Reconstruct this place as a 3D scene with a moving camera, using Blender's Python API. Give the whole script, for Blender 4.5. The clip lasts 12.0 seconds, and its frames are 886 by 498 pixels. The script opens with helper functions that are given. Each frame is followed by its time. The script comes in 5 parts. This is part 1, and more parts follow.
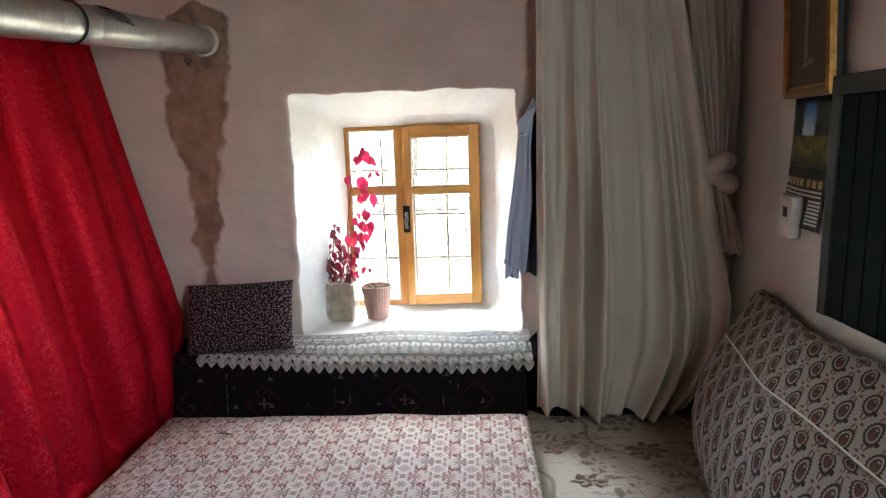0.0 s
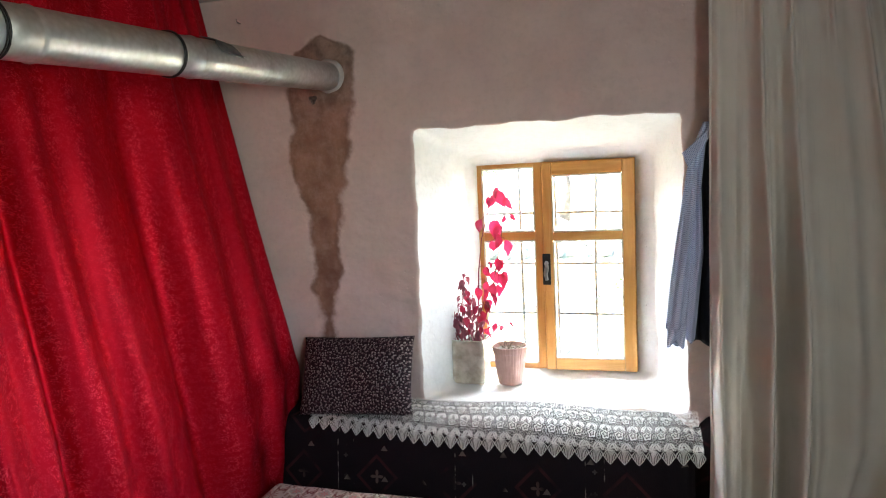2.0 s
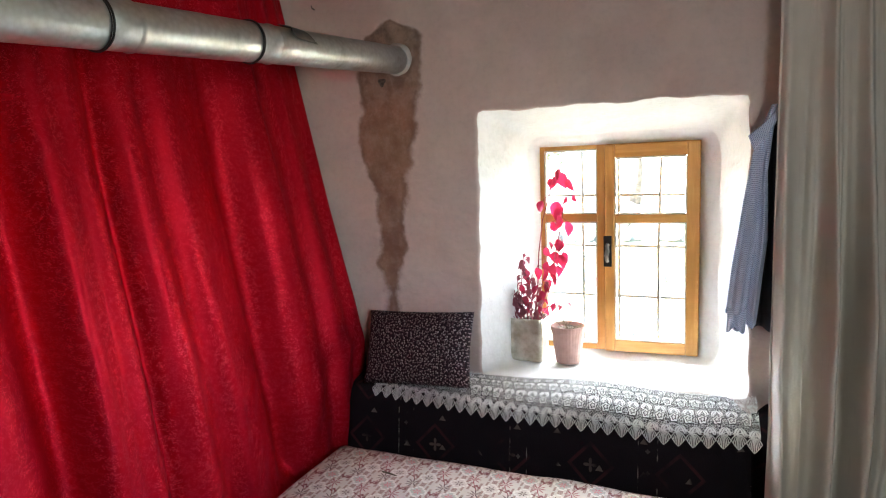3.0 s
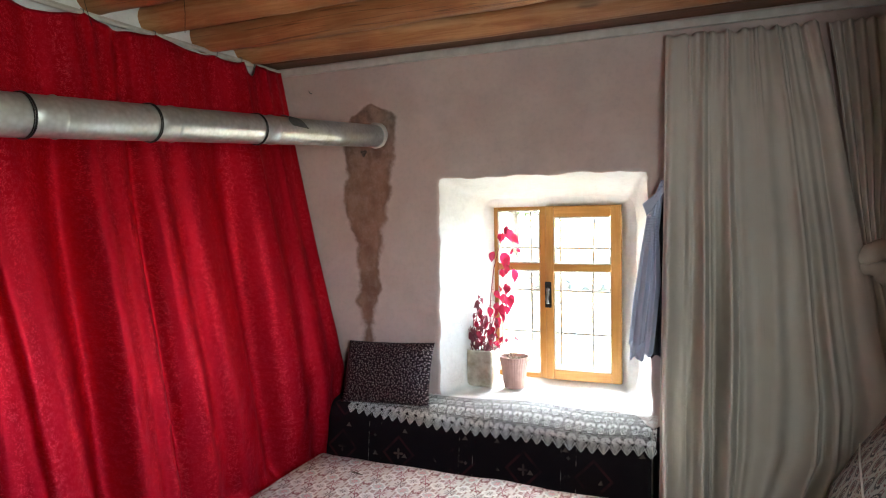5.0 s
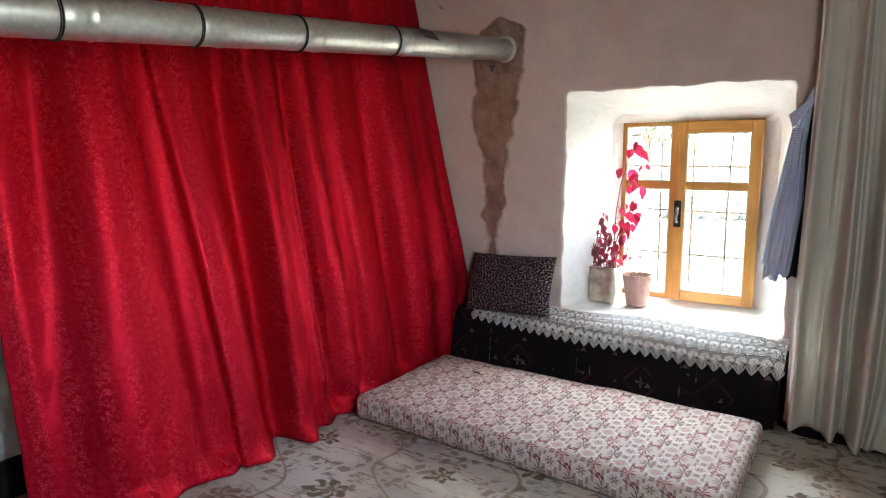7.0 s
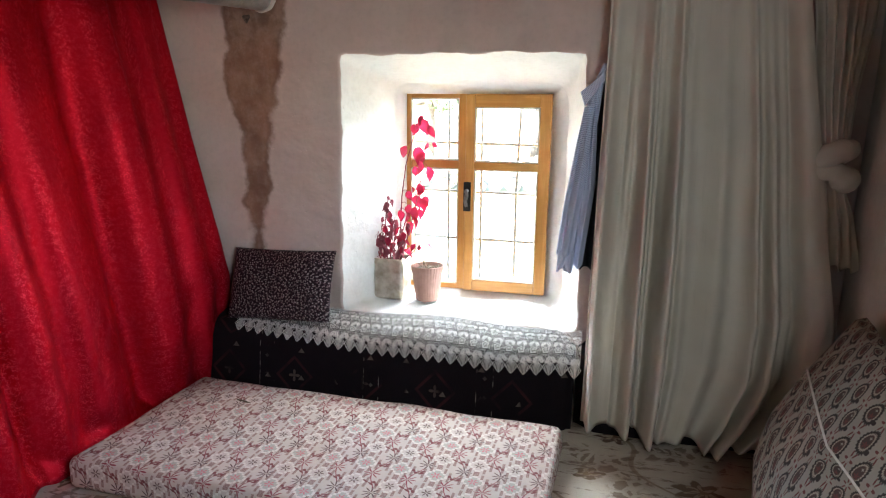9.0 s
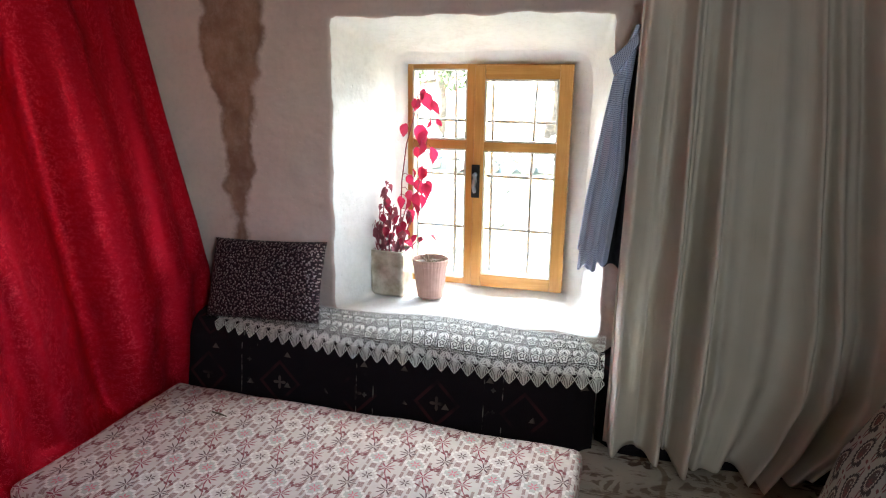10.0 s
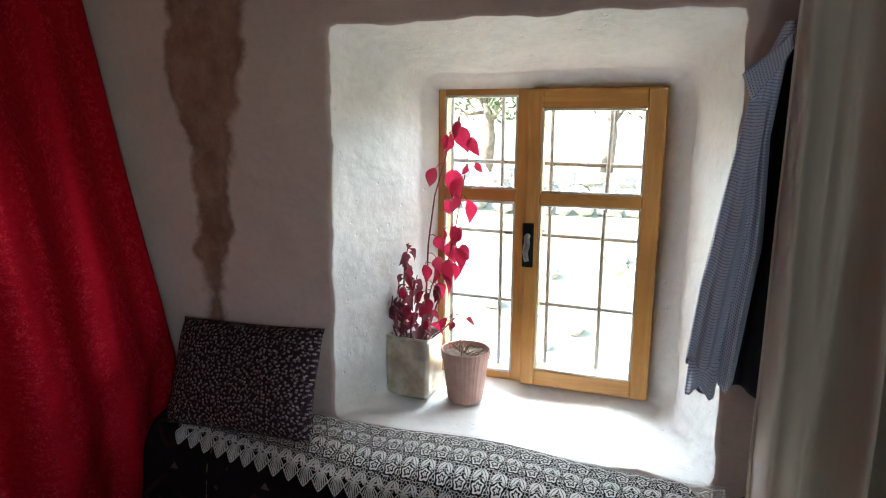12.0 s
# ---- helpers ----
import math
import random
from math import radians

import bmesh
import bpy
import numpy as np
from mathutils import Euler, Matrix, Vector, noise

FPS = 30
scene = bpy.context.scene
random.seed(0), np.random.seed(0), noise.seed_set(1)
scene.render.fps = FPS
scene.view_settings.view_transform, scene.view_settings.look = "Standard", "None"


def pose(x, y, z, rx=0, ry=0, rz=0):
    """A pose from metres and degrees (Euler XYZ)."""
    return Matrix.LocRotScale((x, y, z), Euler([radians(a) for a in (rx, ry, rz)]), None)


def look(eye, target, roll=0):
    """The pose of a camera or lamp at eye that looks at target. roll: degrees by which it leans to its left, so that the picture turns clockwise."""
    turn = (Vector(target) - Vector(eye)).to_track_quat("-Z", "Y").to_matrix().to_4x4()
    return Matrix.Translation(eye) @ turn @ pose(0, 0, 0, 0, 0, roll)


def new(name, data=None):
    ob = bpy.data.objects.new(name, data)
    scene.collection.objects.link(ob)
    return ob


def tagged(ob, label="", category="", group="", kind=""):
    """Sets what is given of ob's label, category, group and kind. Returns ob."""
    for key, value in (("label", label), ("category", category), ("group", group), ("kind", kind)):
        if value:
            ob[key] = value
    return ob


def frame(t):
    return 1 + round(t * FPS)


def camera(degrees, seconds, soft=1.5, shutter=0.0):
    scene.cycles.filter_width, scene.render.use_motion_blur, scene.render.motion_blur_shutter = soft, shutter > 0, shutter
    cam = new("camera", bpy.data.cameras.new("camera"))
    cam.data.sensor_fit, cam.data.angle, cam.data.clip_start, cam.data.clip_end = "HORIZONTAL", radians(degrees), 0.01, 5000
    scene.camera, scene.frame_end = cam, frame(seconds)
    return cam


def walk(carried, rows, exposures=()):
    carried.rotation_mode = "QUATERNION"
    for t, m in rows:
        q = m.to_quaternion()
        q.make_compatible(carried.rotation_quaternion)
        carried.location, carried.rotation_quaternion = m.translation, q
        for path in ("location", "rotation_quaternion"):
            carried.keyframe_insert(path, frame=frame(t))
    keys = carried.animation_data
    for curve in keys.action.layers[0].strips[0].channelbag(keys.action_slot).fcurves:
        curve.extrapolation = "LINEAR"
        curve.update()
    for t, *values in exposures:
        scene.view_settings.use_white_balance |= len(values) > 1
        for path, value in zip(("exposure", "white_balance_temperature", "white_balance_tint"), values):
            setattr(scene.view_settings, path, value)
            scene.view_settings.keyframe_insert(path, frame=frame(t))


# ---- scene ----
cam = camera(70.8, 12.0, soft=1.1)
PATH = [
    (0, (0.097, -0.045, 1.363), (0.054, 1.923, 1.007), -1.9),
    (0.5, (0.061, 0.017, 1.37), (0.057, 1.993, 1.059), -2.7),
    (1, (0.1, 0.201, 1.347), (-0.03, 2.163, 0.979), -3.5),
    (1.5, (0.142, 0.371, 1.313), (-0.164, 2.312, 0.938), -2.8),
    (2, (0.136, 0.401, 1.331), (-0.391, 2.32, 1.134), -2.7),
    (2.5, (0.085, 0.401, 1.359), (-0.621, 2.259, 1.134), -2.7),
    (3, (0.191, 0.329, 1.329), (-0.543, 2.173, 1.081), -2.1),
    (3.2, (0.278, 0.249, 1.301), (-0.419, 2.107, 1.054), -1.8),
    (4.8, (0.586, -0.142, 1.342), (-0.113, 1.727, 1.205), -0.9),
    (5, (0.602, -0.167, 1.357), (-0.142, 1.687, 1.265), -1.0),
    (5.5, (0.646, -0.211, 1.362), (-0.129, 1.632, 1.406), -0.7),
    (6, (0.666, -0.254, 1.331), (-0.102, 1.592, 1.315), -0.0),
    (6.5, (0.643, -0.252, 1.274), (-0.339, 1.472, 1.022), -0.1),
    (6.8, (0.644, -0.242, 1.306), (-0.466, 1.391, 0.99), -0.8),
    (7, (0.643, -0.254, 1.267), (-0.443, 1.397, 0.962), -0.5),
    (7.5, (0.587, -0.168, 1.24), (-0.197, 1.637, 0.88), -0.1),
    (7.7, (0.552, -0.115, 1.245), (-0.115, 1.734, 0.874), -0.5),
    (9.3, (0.483, 0.376, 1.315), (0.008, 2.271, 0.885), 0.6),
    (9.5, (0.483, 0.438, 1.315), (-0.015, 2.321, 0.862), 0.1),
    (10, (0.43, 0.633, 1.283), (-0.082, 2.508, 0.811), 0.7),
    (10.5, (0.299, 0.821, 1.293), (-0.229, 2.693, 0.828), -0.3),
    (11, (0.263, 0.976, 1.273), (-0.306, 2.849, 0.86), -0.8),
    (11.5, (0.255, 1.229, 1.28), (-0.361, 3.094, 0.902), 0.2),
    (12, (0.256, 1.362, 1.297), (-0.411, 3.209, 0.918), 0.4),
]
EXPO = [(0.0, 5.5, 6450, 4), (2.0, 5.75, 6450, 4), (5.0, 5.75, 6450, 4), (7.5, 5.7, 6450, 4), (9.5, 5.6, 6450, 4), (10.5, 5.2, 6450, 4), (12.0, 4.5, 6450, 4)]
walk(cam, [(t, look(eye, target, roll)) for t, eye, target, roll in PATH], EXPO)

# ---- light ----
world = bpy.data.worlds.new("sky")
scene.world = world
world.use_nodes = True
sky = world.node_tree.nodes.new("ShaderNodeTexSky")
sky.sky_type, sky.sun_disc = "NISHITA", False
sky.sun_elevation, sky.sun_rotation = radians(40), radians(252)
world.node_tree.links.new(sky.outputs[0], world.node_tree.nodes["Background"].inputs[0])
world.node_tree.nodes["Background"].inputs[1].default_value = 0.09
sun_data = bpy.data.lights.new("sun", "SUN")
sun_data.energy, sun_data.angle, sun_data.color = 3.0, radians(0.5), (1.0, 0.95, 0.87)
sun = new("sun", sun_data)
sun.matrix_basis = look((-8, -2.5, 7), (0, 0, 0))
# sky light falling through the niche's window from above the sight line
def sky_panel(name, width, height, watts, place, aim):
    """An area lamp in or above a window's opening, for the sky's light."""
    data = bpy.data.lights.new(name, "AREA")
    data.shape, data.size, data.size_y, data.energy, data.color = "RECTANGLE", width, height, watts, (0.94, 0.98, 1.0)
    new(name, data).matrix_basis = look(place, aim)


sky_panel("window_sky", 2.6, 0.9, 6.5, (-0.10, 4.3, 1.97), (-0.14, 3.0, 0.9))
# fill lamp at an assumed, unseen east window, turned north-west to brighten the curtains
sky_panel("unseen_east_window_fill", 0.62, 0.84, 0.36, (1.15, 0.32, 1.36), (0.40, 0.96, 1.10))

# ---- node shorthand ----


class Val:
    """A node socket with arithmetic."""

    def __init__(self, kit, socket):
        self.kit, self.socket = kit, socket

    def __add__(self, o): return self.kit.math("ADD", self, o)
    def __radd__(self, o): return self.kit.math("ADD", o, self)
    def __sub__(self, o): return self.kit.math("SUBTRACT", self, o)
    def __rsub__(self, o): return self.kit.math("SUBTRACT", o, self)
    def __mul__(self, o): return self.kit.math("MULTIPLY", self, o)
    def __rmul__(self, o): return self.kit.math("MULTIPLY", o, self)
    def __truediv__(self, o): return self.kit.math("DIVIDE", self, o)
    def __lt__(self, o): return self.kit.math("LESS_THAN", self, o)
    def __gt__(self, o): return self.kit.math("GREATER_THAN", self, o)


class Kit:
    """A material with its node tree and short calls for the nodes in use."""

    def __init__(self, name):
        self.material = bpy.data.materials.new(name)
        self.material.use_nodes = True
        self.tree = self.material.node_tree
        self.bsdf = self.tree.nodes["Principled BSDF"]

    def put(self, socket, value):
        if isinstance(value, Val):
            self.tree.links.new(value.socket, socket)
        elif isinstance(value, tuple) and len(value) == 3 and socket.type == "RGBA":
            socket.default_value = (*value, 1)
        else:
            socket.default_value = value

    def node(self, kind, **inputs):
        n = self.tree.nodes.new(kind)
        for key, value in inputs.items():
            self.put(n.inputs[key.replace("_", " ")], value)
        return n

    def math(self, op, a, b=0.0, c=0.0, clamp=False):
        n = self.tree.nodes.new("ShaderNodeMath")
        n.operation, n.use_clamp = op, clamp
        for i, v in enumerate((a, b, c)):
            self.put(n.inputs[i], v)
        return Val(self, n.outputs[0])

    def vec(self, op, a, b=(0, 0, 0)):
        n = self.tree.nodes.new("ShaderNodeVectorMath")
        n.operation = op
        self.put(n.inputs[0], a)
        if op == "SCALE":
            self.put(n.inputs[3], b)
        else:
            self.put(n.inputs[1], b)
        return Val(self, n.outputs[0])

    def coord(self, kind="Object"):
        return Val(self, self.node("ShaderNodeTexCoord").outputs[kind])

    def xyz(self, v):
        n = self.node("ShaderNodeSeparateXYZ", Vector=v)
        return [Val(self, o) for o in n.outputs]

    def joined(self, x, y, z=0.0):
        return Val(self, self.node("ShaderNodeCombineXYZ", X=x, Y=y, Z=z).outputs[0])

    def noise(self, v, scale, detail=4.0, rough=0.55, warp=0.0):
        n = self.node("ShaderNodeTexNoise", Vector=v, Scale=scale, Detail=detail, Roughness=rough, Distortion=warp)
        return Val(self, n.outputs[0])

    def cells(self, v, scale, feature="F1", out="Distance", dims="3D"):
        n = self.tree.nodes.new("ShaderNodeTexVoronoi")
        n.feature, n.voronoi_dimensions = feature, dims
        self.put(n.inputs["Vector"], v)
        self.put(n.inputs["Scale"], scale)
        return Val(self, n.outputs[out])

    def ramp(self, v, lo, hi, a=0.0, b=1.0):
        n = self.tree.nodes.new("ShaderNodeMapRange")
        n.interpolation_type = "SMOOTHSTEP"
        for i, x in enumerate((v, lo, hi, a, b)):
            self.put(n.inputs[i], x)
        return Val(self, n.outputs[0])

    def mix(self, fac, a, b, kind="MIX"):
        n = self.tree.nodes.new("ShaderNodeMix")
        n.data_type, n.blend_type = "RGBA", kind
        self.put(n.inputs[0], fac)
        self.put(n.inputs[6], a)
        self.put(n.inputs[7], b)
        return Val(self, n.outputs[2])

    def rnd(self):
        return Val(self, self.node("ShaderNodeObjectInfo").outputs["Random"])

    def done(self, color, rough=0.7, metal=0.0, bump=None, strength=0.3, dist=0.01, **more):
        self.put(self.bsdf.inputs["Base Color"], color)
        self.put(self.bsdf.inputs["Roughness"], rough)
        self.put(self.bsdf.inputs["Metallic"], metal)
        for key, value in more.items():
            self.put(self.bsdf.inputs[key.replace("_", " ")], value)
        if bump is not None:
            n = self.node("ShaderNodeBump", Strength=strength, Distance=dist, Height=bump)
            self.tree.links.new(n.outputs[0], self.bsdf.inputs["Normal"])
        return self.material

    def petals(self, u, v, n, size, dent=0.45, turn=0.0):
        """1 inside a flower of n petals round the origin of (u, v)."""
        r = self.math("SQRT", u * u + v * v)
        a = self.math("ARCTAN2", v, u)
        edge = self.math("COSINE", a * float(n) + turn) * (size * dent) + size * (1 - dent)
        return self.ramp(r - edge, -0.08 * size, 0.08 * size, 1.0, 0.0)

    def tile(self, u, v, w, h, du=0.0, dv=0.0):
        """Coordinates round the centre of each cell of a w by h grid."""
        a = self.math("FRACT", (u + du) / w) * w - w / 2
        b = self.math("FRACT", (v + dv) / h) * h - h / 2
        return a, b


def plaster(name, tone, dirt, speck=0.5):
    k = Kit(name)
    p = k.coord()
    big, fine = k.noise(p, 2.2, 5), k.noise(p, 38, 6, 0.65)
    trowel = k.noise(k.vec("MULTIPLY", p, (1.0, 1.0, 1.5)), 4.2, 3, 0.5, 0.3)
    pits = k.ramp(k.cells(p, 26.0), 0.05, 0.16, 0.0, 1.0)
    c = k.mix(k.ramp(big, 0.35, 0.75), tone, dirt)
    c = k.mix(k.ramp(k.cells(p, 5.5), 0.0, 0.03, 0.5 * speck, 0.0), c, (0.16, 0.11, 0.09))
    c = k.mix(k.ramp(fine, 0.45, 0.65, 0.0, 0.10), c, tuple(0.55 * d for d in dirt))
    c = k.mix(k.ramp(trowel, 0.52, 0.66, 0.0, 0.16), c, tuple(min(1.0, 1.2 * d) for d in tone))
    return k, p, c, trowel * 0.8 + k.noise(p, 14, 3, 0.5) * 0.2 + fine * 0.06 + pits * 0.05


def wall_paint():
    """Rose-tinted limewash, with the soot run below the flue."""
    k, p, c, h = plaster("rose_limewash", (0.67, 0.545, 0.50), (0.57, 0.45, 0.41))
    x, y, z = k.xyz(p)
    warp = k.noise(p, 6, 4, 0.5) * 0.16 - 0.08
    half = k.ramp(z, 0.6, 1.0, 0.045, 0.066) + k.ramp(z, 1.0, 1.6, 0.0, 0.088) - k.ramp(z, 1.93, 2.07, 0.0, 0.19)
    off = k.math("ABSOLUTE", x + 1.128 - k.ramp(z, 1.6, 2.0, 0.0, 0.035) + k.ramp(z, 0.6, 1.7, 0.012, 0.0)) + warp
    run = k.ramp(off - half, -0.030, 0.012, 1.0, 0.0) * k.ramp(z, 0.5, 0.7)
    edge = k.ramp(k.math("ABSOLUTE", off - half + 0.014), 0.0, 0.022, 0.75, 0.0) * k.ramp(k.noise(p, 9, 4), 0.4, 0.58) * run
    blotch = k.noise(k.vec("MULTIPLY", p, (1.0, 1.0, 0.8)), 7, 6, 0.62)
    tone = k.mix(k.ramp(blotch, 0.32, 0.68), (0.22, 0.115, 0.072), (0.36, 0.205, 0.14))
    tone = k.mix(k.ramp(z, 1.55, 1.95), tone, k.mix(k.ramp(blotch, 0.4, 0.62), (0.13, 0.09, 0.07), (0.32, 0.22, 0.17)))
    core = k.ramp(k.math("ABSOLUTE", x + 1.12 + warp * 0.7), 0.0, 0.07, 0.6, 0.0) * k.ramp(z, 1.5, 0.9)
    tone = k.mix(core, tone, (0.17, 0.085, 0.055))
    c = k.mix(run * k.ramp(k.noise(p, 17, 6, 0.7), 0.3, 0.6, 0.82, 1.0), c, tone)
    c = k.mix(edge, c, (0.15, 0.075, 0.045))
    halo = k.ramp(off - half, 0.0, 0.05, 0.3, 0.0) * (1 - run)
    c = k.mix(halo * k.ramp(k.noise(p, 22, 4, 0.7), 0.5, 0.62), c, (0.80, 0.68, 0.62))
    return k.done(c, 0.93, bump=h - run * 0.12, strength=0.6, dist=0.035)


def white_wash():
    k, p, c, h = plaster("white_limewash", (0.86, 0.865, 0.85), (0.80, 0.80, 0.78), 0.5)
    crack = k.ramp(k.cells(k.vec("ADD", p, k.joined(k.noise(p, 6), 0.0, k.noise(p, 5))), 2.5, "DISTANCE_TO_EDGE"), 0.0, 0.006, 0.3, 0.0)
    c = k.mix(crack * k.ramp(k.noise(p, 3), 0.5, 0.6), c, (0.35, 0.31, 0.27))
    return k.done(c, 0.9, bump=h, strength=0.7, dist=0.03)


def plain_wash():
    k, p, c, h = plaster("grey_limewash", (0.58, 0.54, 0.50), (0.48, 0.44, 0.41))
    return k.done(c, 0.93, bump=h, strength=0.5, dist=0.02)


def wood(name, dark, light, axis, rough=0.5, knots=True, checks=False):
    k = Kit(name)
    p = k.coord()
    stretch = [14.0, 14.0, 14.0]
    stretch[axis] = 1.1
    q = k.vec("ADD", k.vec("MULTIPLY", p, tuple(stretch)), k.joined(k.rnd() * 37, k.rnd() * 11, 0.0))
    grain = k.noise(q, 2.2, 8, 0.7, 1.2)
    blot = k.noise(p, 3.1, 3)
    c = k.mix(k.ramp(grain, 0.3, 0.72), dark, light)
    c = k.mix(k.ramp(blot, 0.35, 0.7, 0.0, 0.45), c, tuple(0.55 * d for d in dark))
    if knots:
        spot = k.cells(k.vec("MULTIPLY", p, tuple(2.2 if i == axis else 7.0 for i in range(3))), 1.0)
        c = k.mix(k.ramp(spot, 0.06, 0.16, 0.85, 0.0), c, tuple(0.25 * d for d in dark))
    if checks:
        thin = k.vec("ADD", k.vec("MULTIPLY", p, tuple(0.22 if i == axis else 9.0 for i in range(3))), k.joined(k.rnd() * 53, k.rnd() * 29, 0.0))
        split = k.ramp(k.math("ABSOLUTE", k.noise(thin, 1.3, 3, 0.5, 0.4) - 0.5), 0.003, 0.012, 0.6, 0.0) * k.ramp(k.noise(p, 2.0, 2), 0.45, 0.55)
        c = k.mix(split, c, tuple(0.14 * d for d in dark))
        stain = k.ramp(k.noise(k.vec("MULTIPLY", q, (0.35, 0.35, 0.35)), 1.0, 4), 0.50, 0.66, 0.0, 0.35)
        c = k.mix(stain, c, (0.17, 0.055, 0.022))
        pale = k.ramp(k.noise(k.vec("MULTIPLY", q, (0.5, 0.5, 0.5)), 1.7, 5), 0.54, 0.70, 0.0, 0.45)
        c = k.mix(pale, c, (0.66, 0.43, 0.24))
        grain = grain - split * 0.8
    return k.done(c, rough, bump=grain, strength=0.35 if checks else 0.25, dist=0.006)


def red_satin():
    """Red satin with small raised wriggling figures that shine redder than the ground."""
    k = Kit("red_brocade")
    uv = k.coord("UV")
    worm = k.math("ABSOLUTE", k.noise(uv, 74, 2, 0.5, 1.6) - 0.5)
    u, v, w = k.xyz(uv)
    # bands of sheen, painted in by strengthening the figures in upright stripes
    sheen_band = k.ramp(k.math("SINE", u * 58.0 + 10.0 * k.noise(k.vec("MULTIPLY", uv, (1.0, 0.15, 1.0)), 2.0, 2)), -0.5, 0.6, 0.35, 1.0)
    figure = k.ramp(worm, 0.018, 0.045, 1.0, 0.0) * k.ramp(k.noise(uv, 50, 2), 0.42, 0.5) * sheen_band
    c = k.mix(k.noise(uv, 3, 4), (0.52, 0.007, 0.022), (0.40, 0.004, 0.015))
    # the figures' glints are partly put into this brighter red
    c = k.mix(figure * 0.6, c, (0.98, 0.075, 0.11))
    weave = k.noise(k.vec("MULTIPLY", uv, (1.0, 0.25, 1.0)), 700, 2)
    tilt = k.noise(uv, 210, 2)
    return k.done(c, k.mix(figure, (0.46, 0.46, 0.46), (0.34, 0.34, 0.34)), figure * 0.3 + 0.55, bump=weave * 0.25 + figure + tilt * figure, strength=0.45, dist=0.003, Specular_IOR_Level=0.2, Specular_Tint=(1.0, 0.15, 0.15))


def linen():
    """Cream cloth; some of the light behind it comes through."""
    k = Kit("cream_linen")
    uv = k.coord("UV")
    weave = k.noise(k.vec("MULTIPLY", uv, (1, 0.15, 1)), 520, 2) + k.noise(k.vec("MULTIPLY", uv, (0.15, 1, 1)), 520, 2)
    c = k.mix(k.ramp(k.noise(uv, 3.5, 5), 0.3, 0.75), (0.81, 0.76, 0.685), (0.73, 0.675, 0.60))
    slub = k.ramp(k.noise(k.vec("MULTIPLY", uv, (1.0, 0.06, 1.0)), 90, 3), 0.55, 0.7, 0.0, 0.12)
    c = k.mix(slub, c, (0.48, 0.45, 0.40))
    k.done(c, 0.92, bump=weave, strength=0.15, dist=0.002, Sheen_Weight=0.1)
    thin = k.node("ShaderNodeBsdfTranslucent", Color=c)
    both = k.tree.nodes.new("ShaderNodeMixShader")
    both.inputs[0].default_value = 0.3
    k.tree.links.new(k.bsdf.outputs[0], both.inputs[1])
    k.tree.links.new(thin.outputs[0], both.inputs[2])
    k.tree.links.new(both.outputs[0], k.tree.nodes["Material Output"].inputs["Surface"])
    return k.material


def galvanised():
    k = Kit("galvanised_steel")
    p = k.coord()
    big = k.noise(p, 14, 5)
    spang = k.cells(p, 60)
    c = k.mix(spang, (0.60, 0.63, 0.64), (0.46, 0.48, 0.49))
    c = k.mix(k.ramp(big, 0.55, 0.8, 0, 0.4), c, (0.20, 0.18, 0.16))
    return k.done(c, k.ramp(big, 0.3, 0.7, 0.34, 0.50), 0.85, bump=big, strength=0.12, dist=0.01)


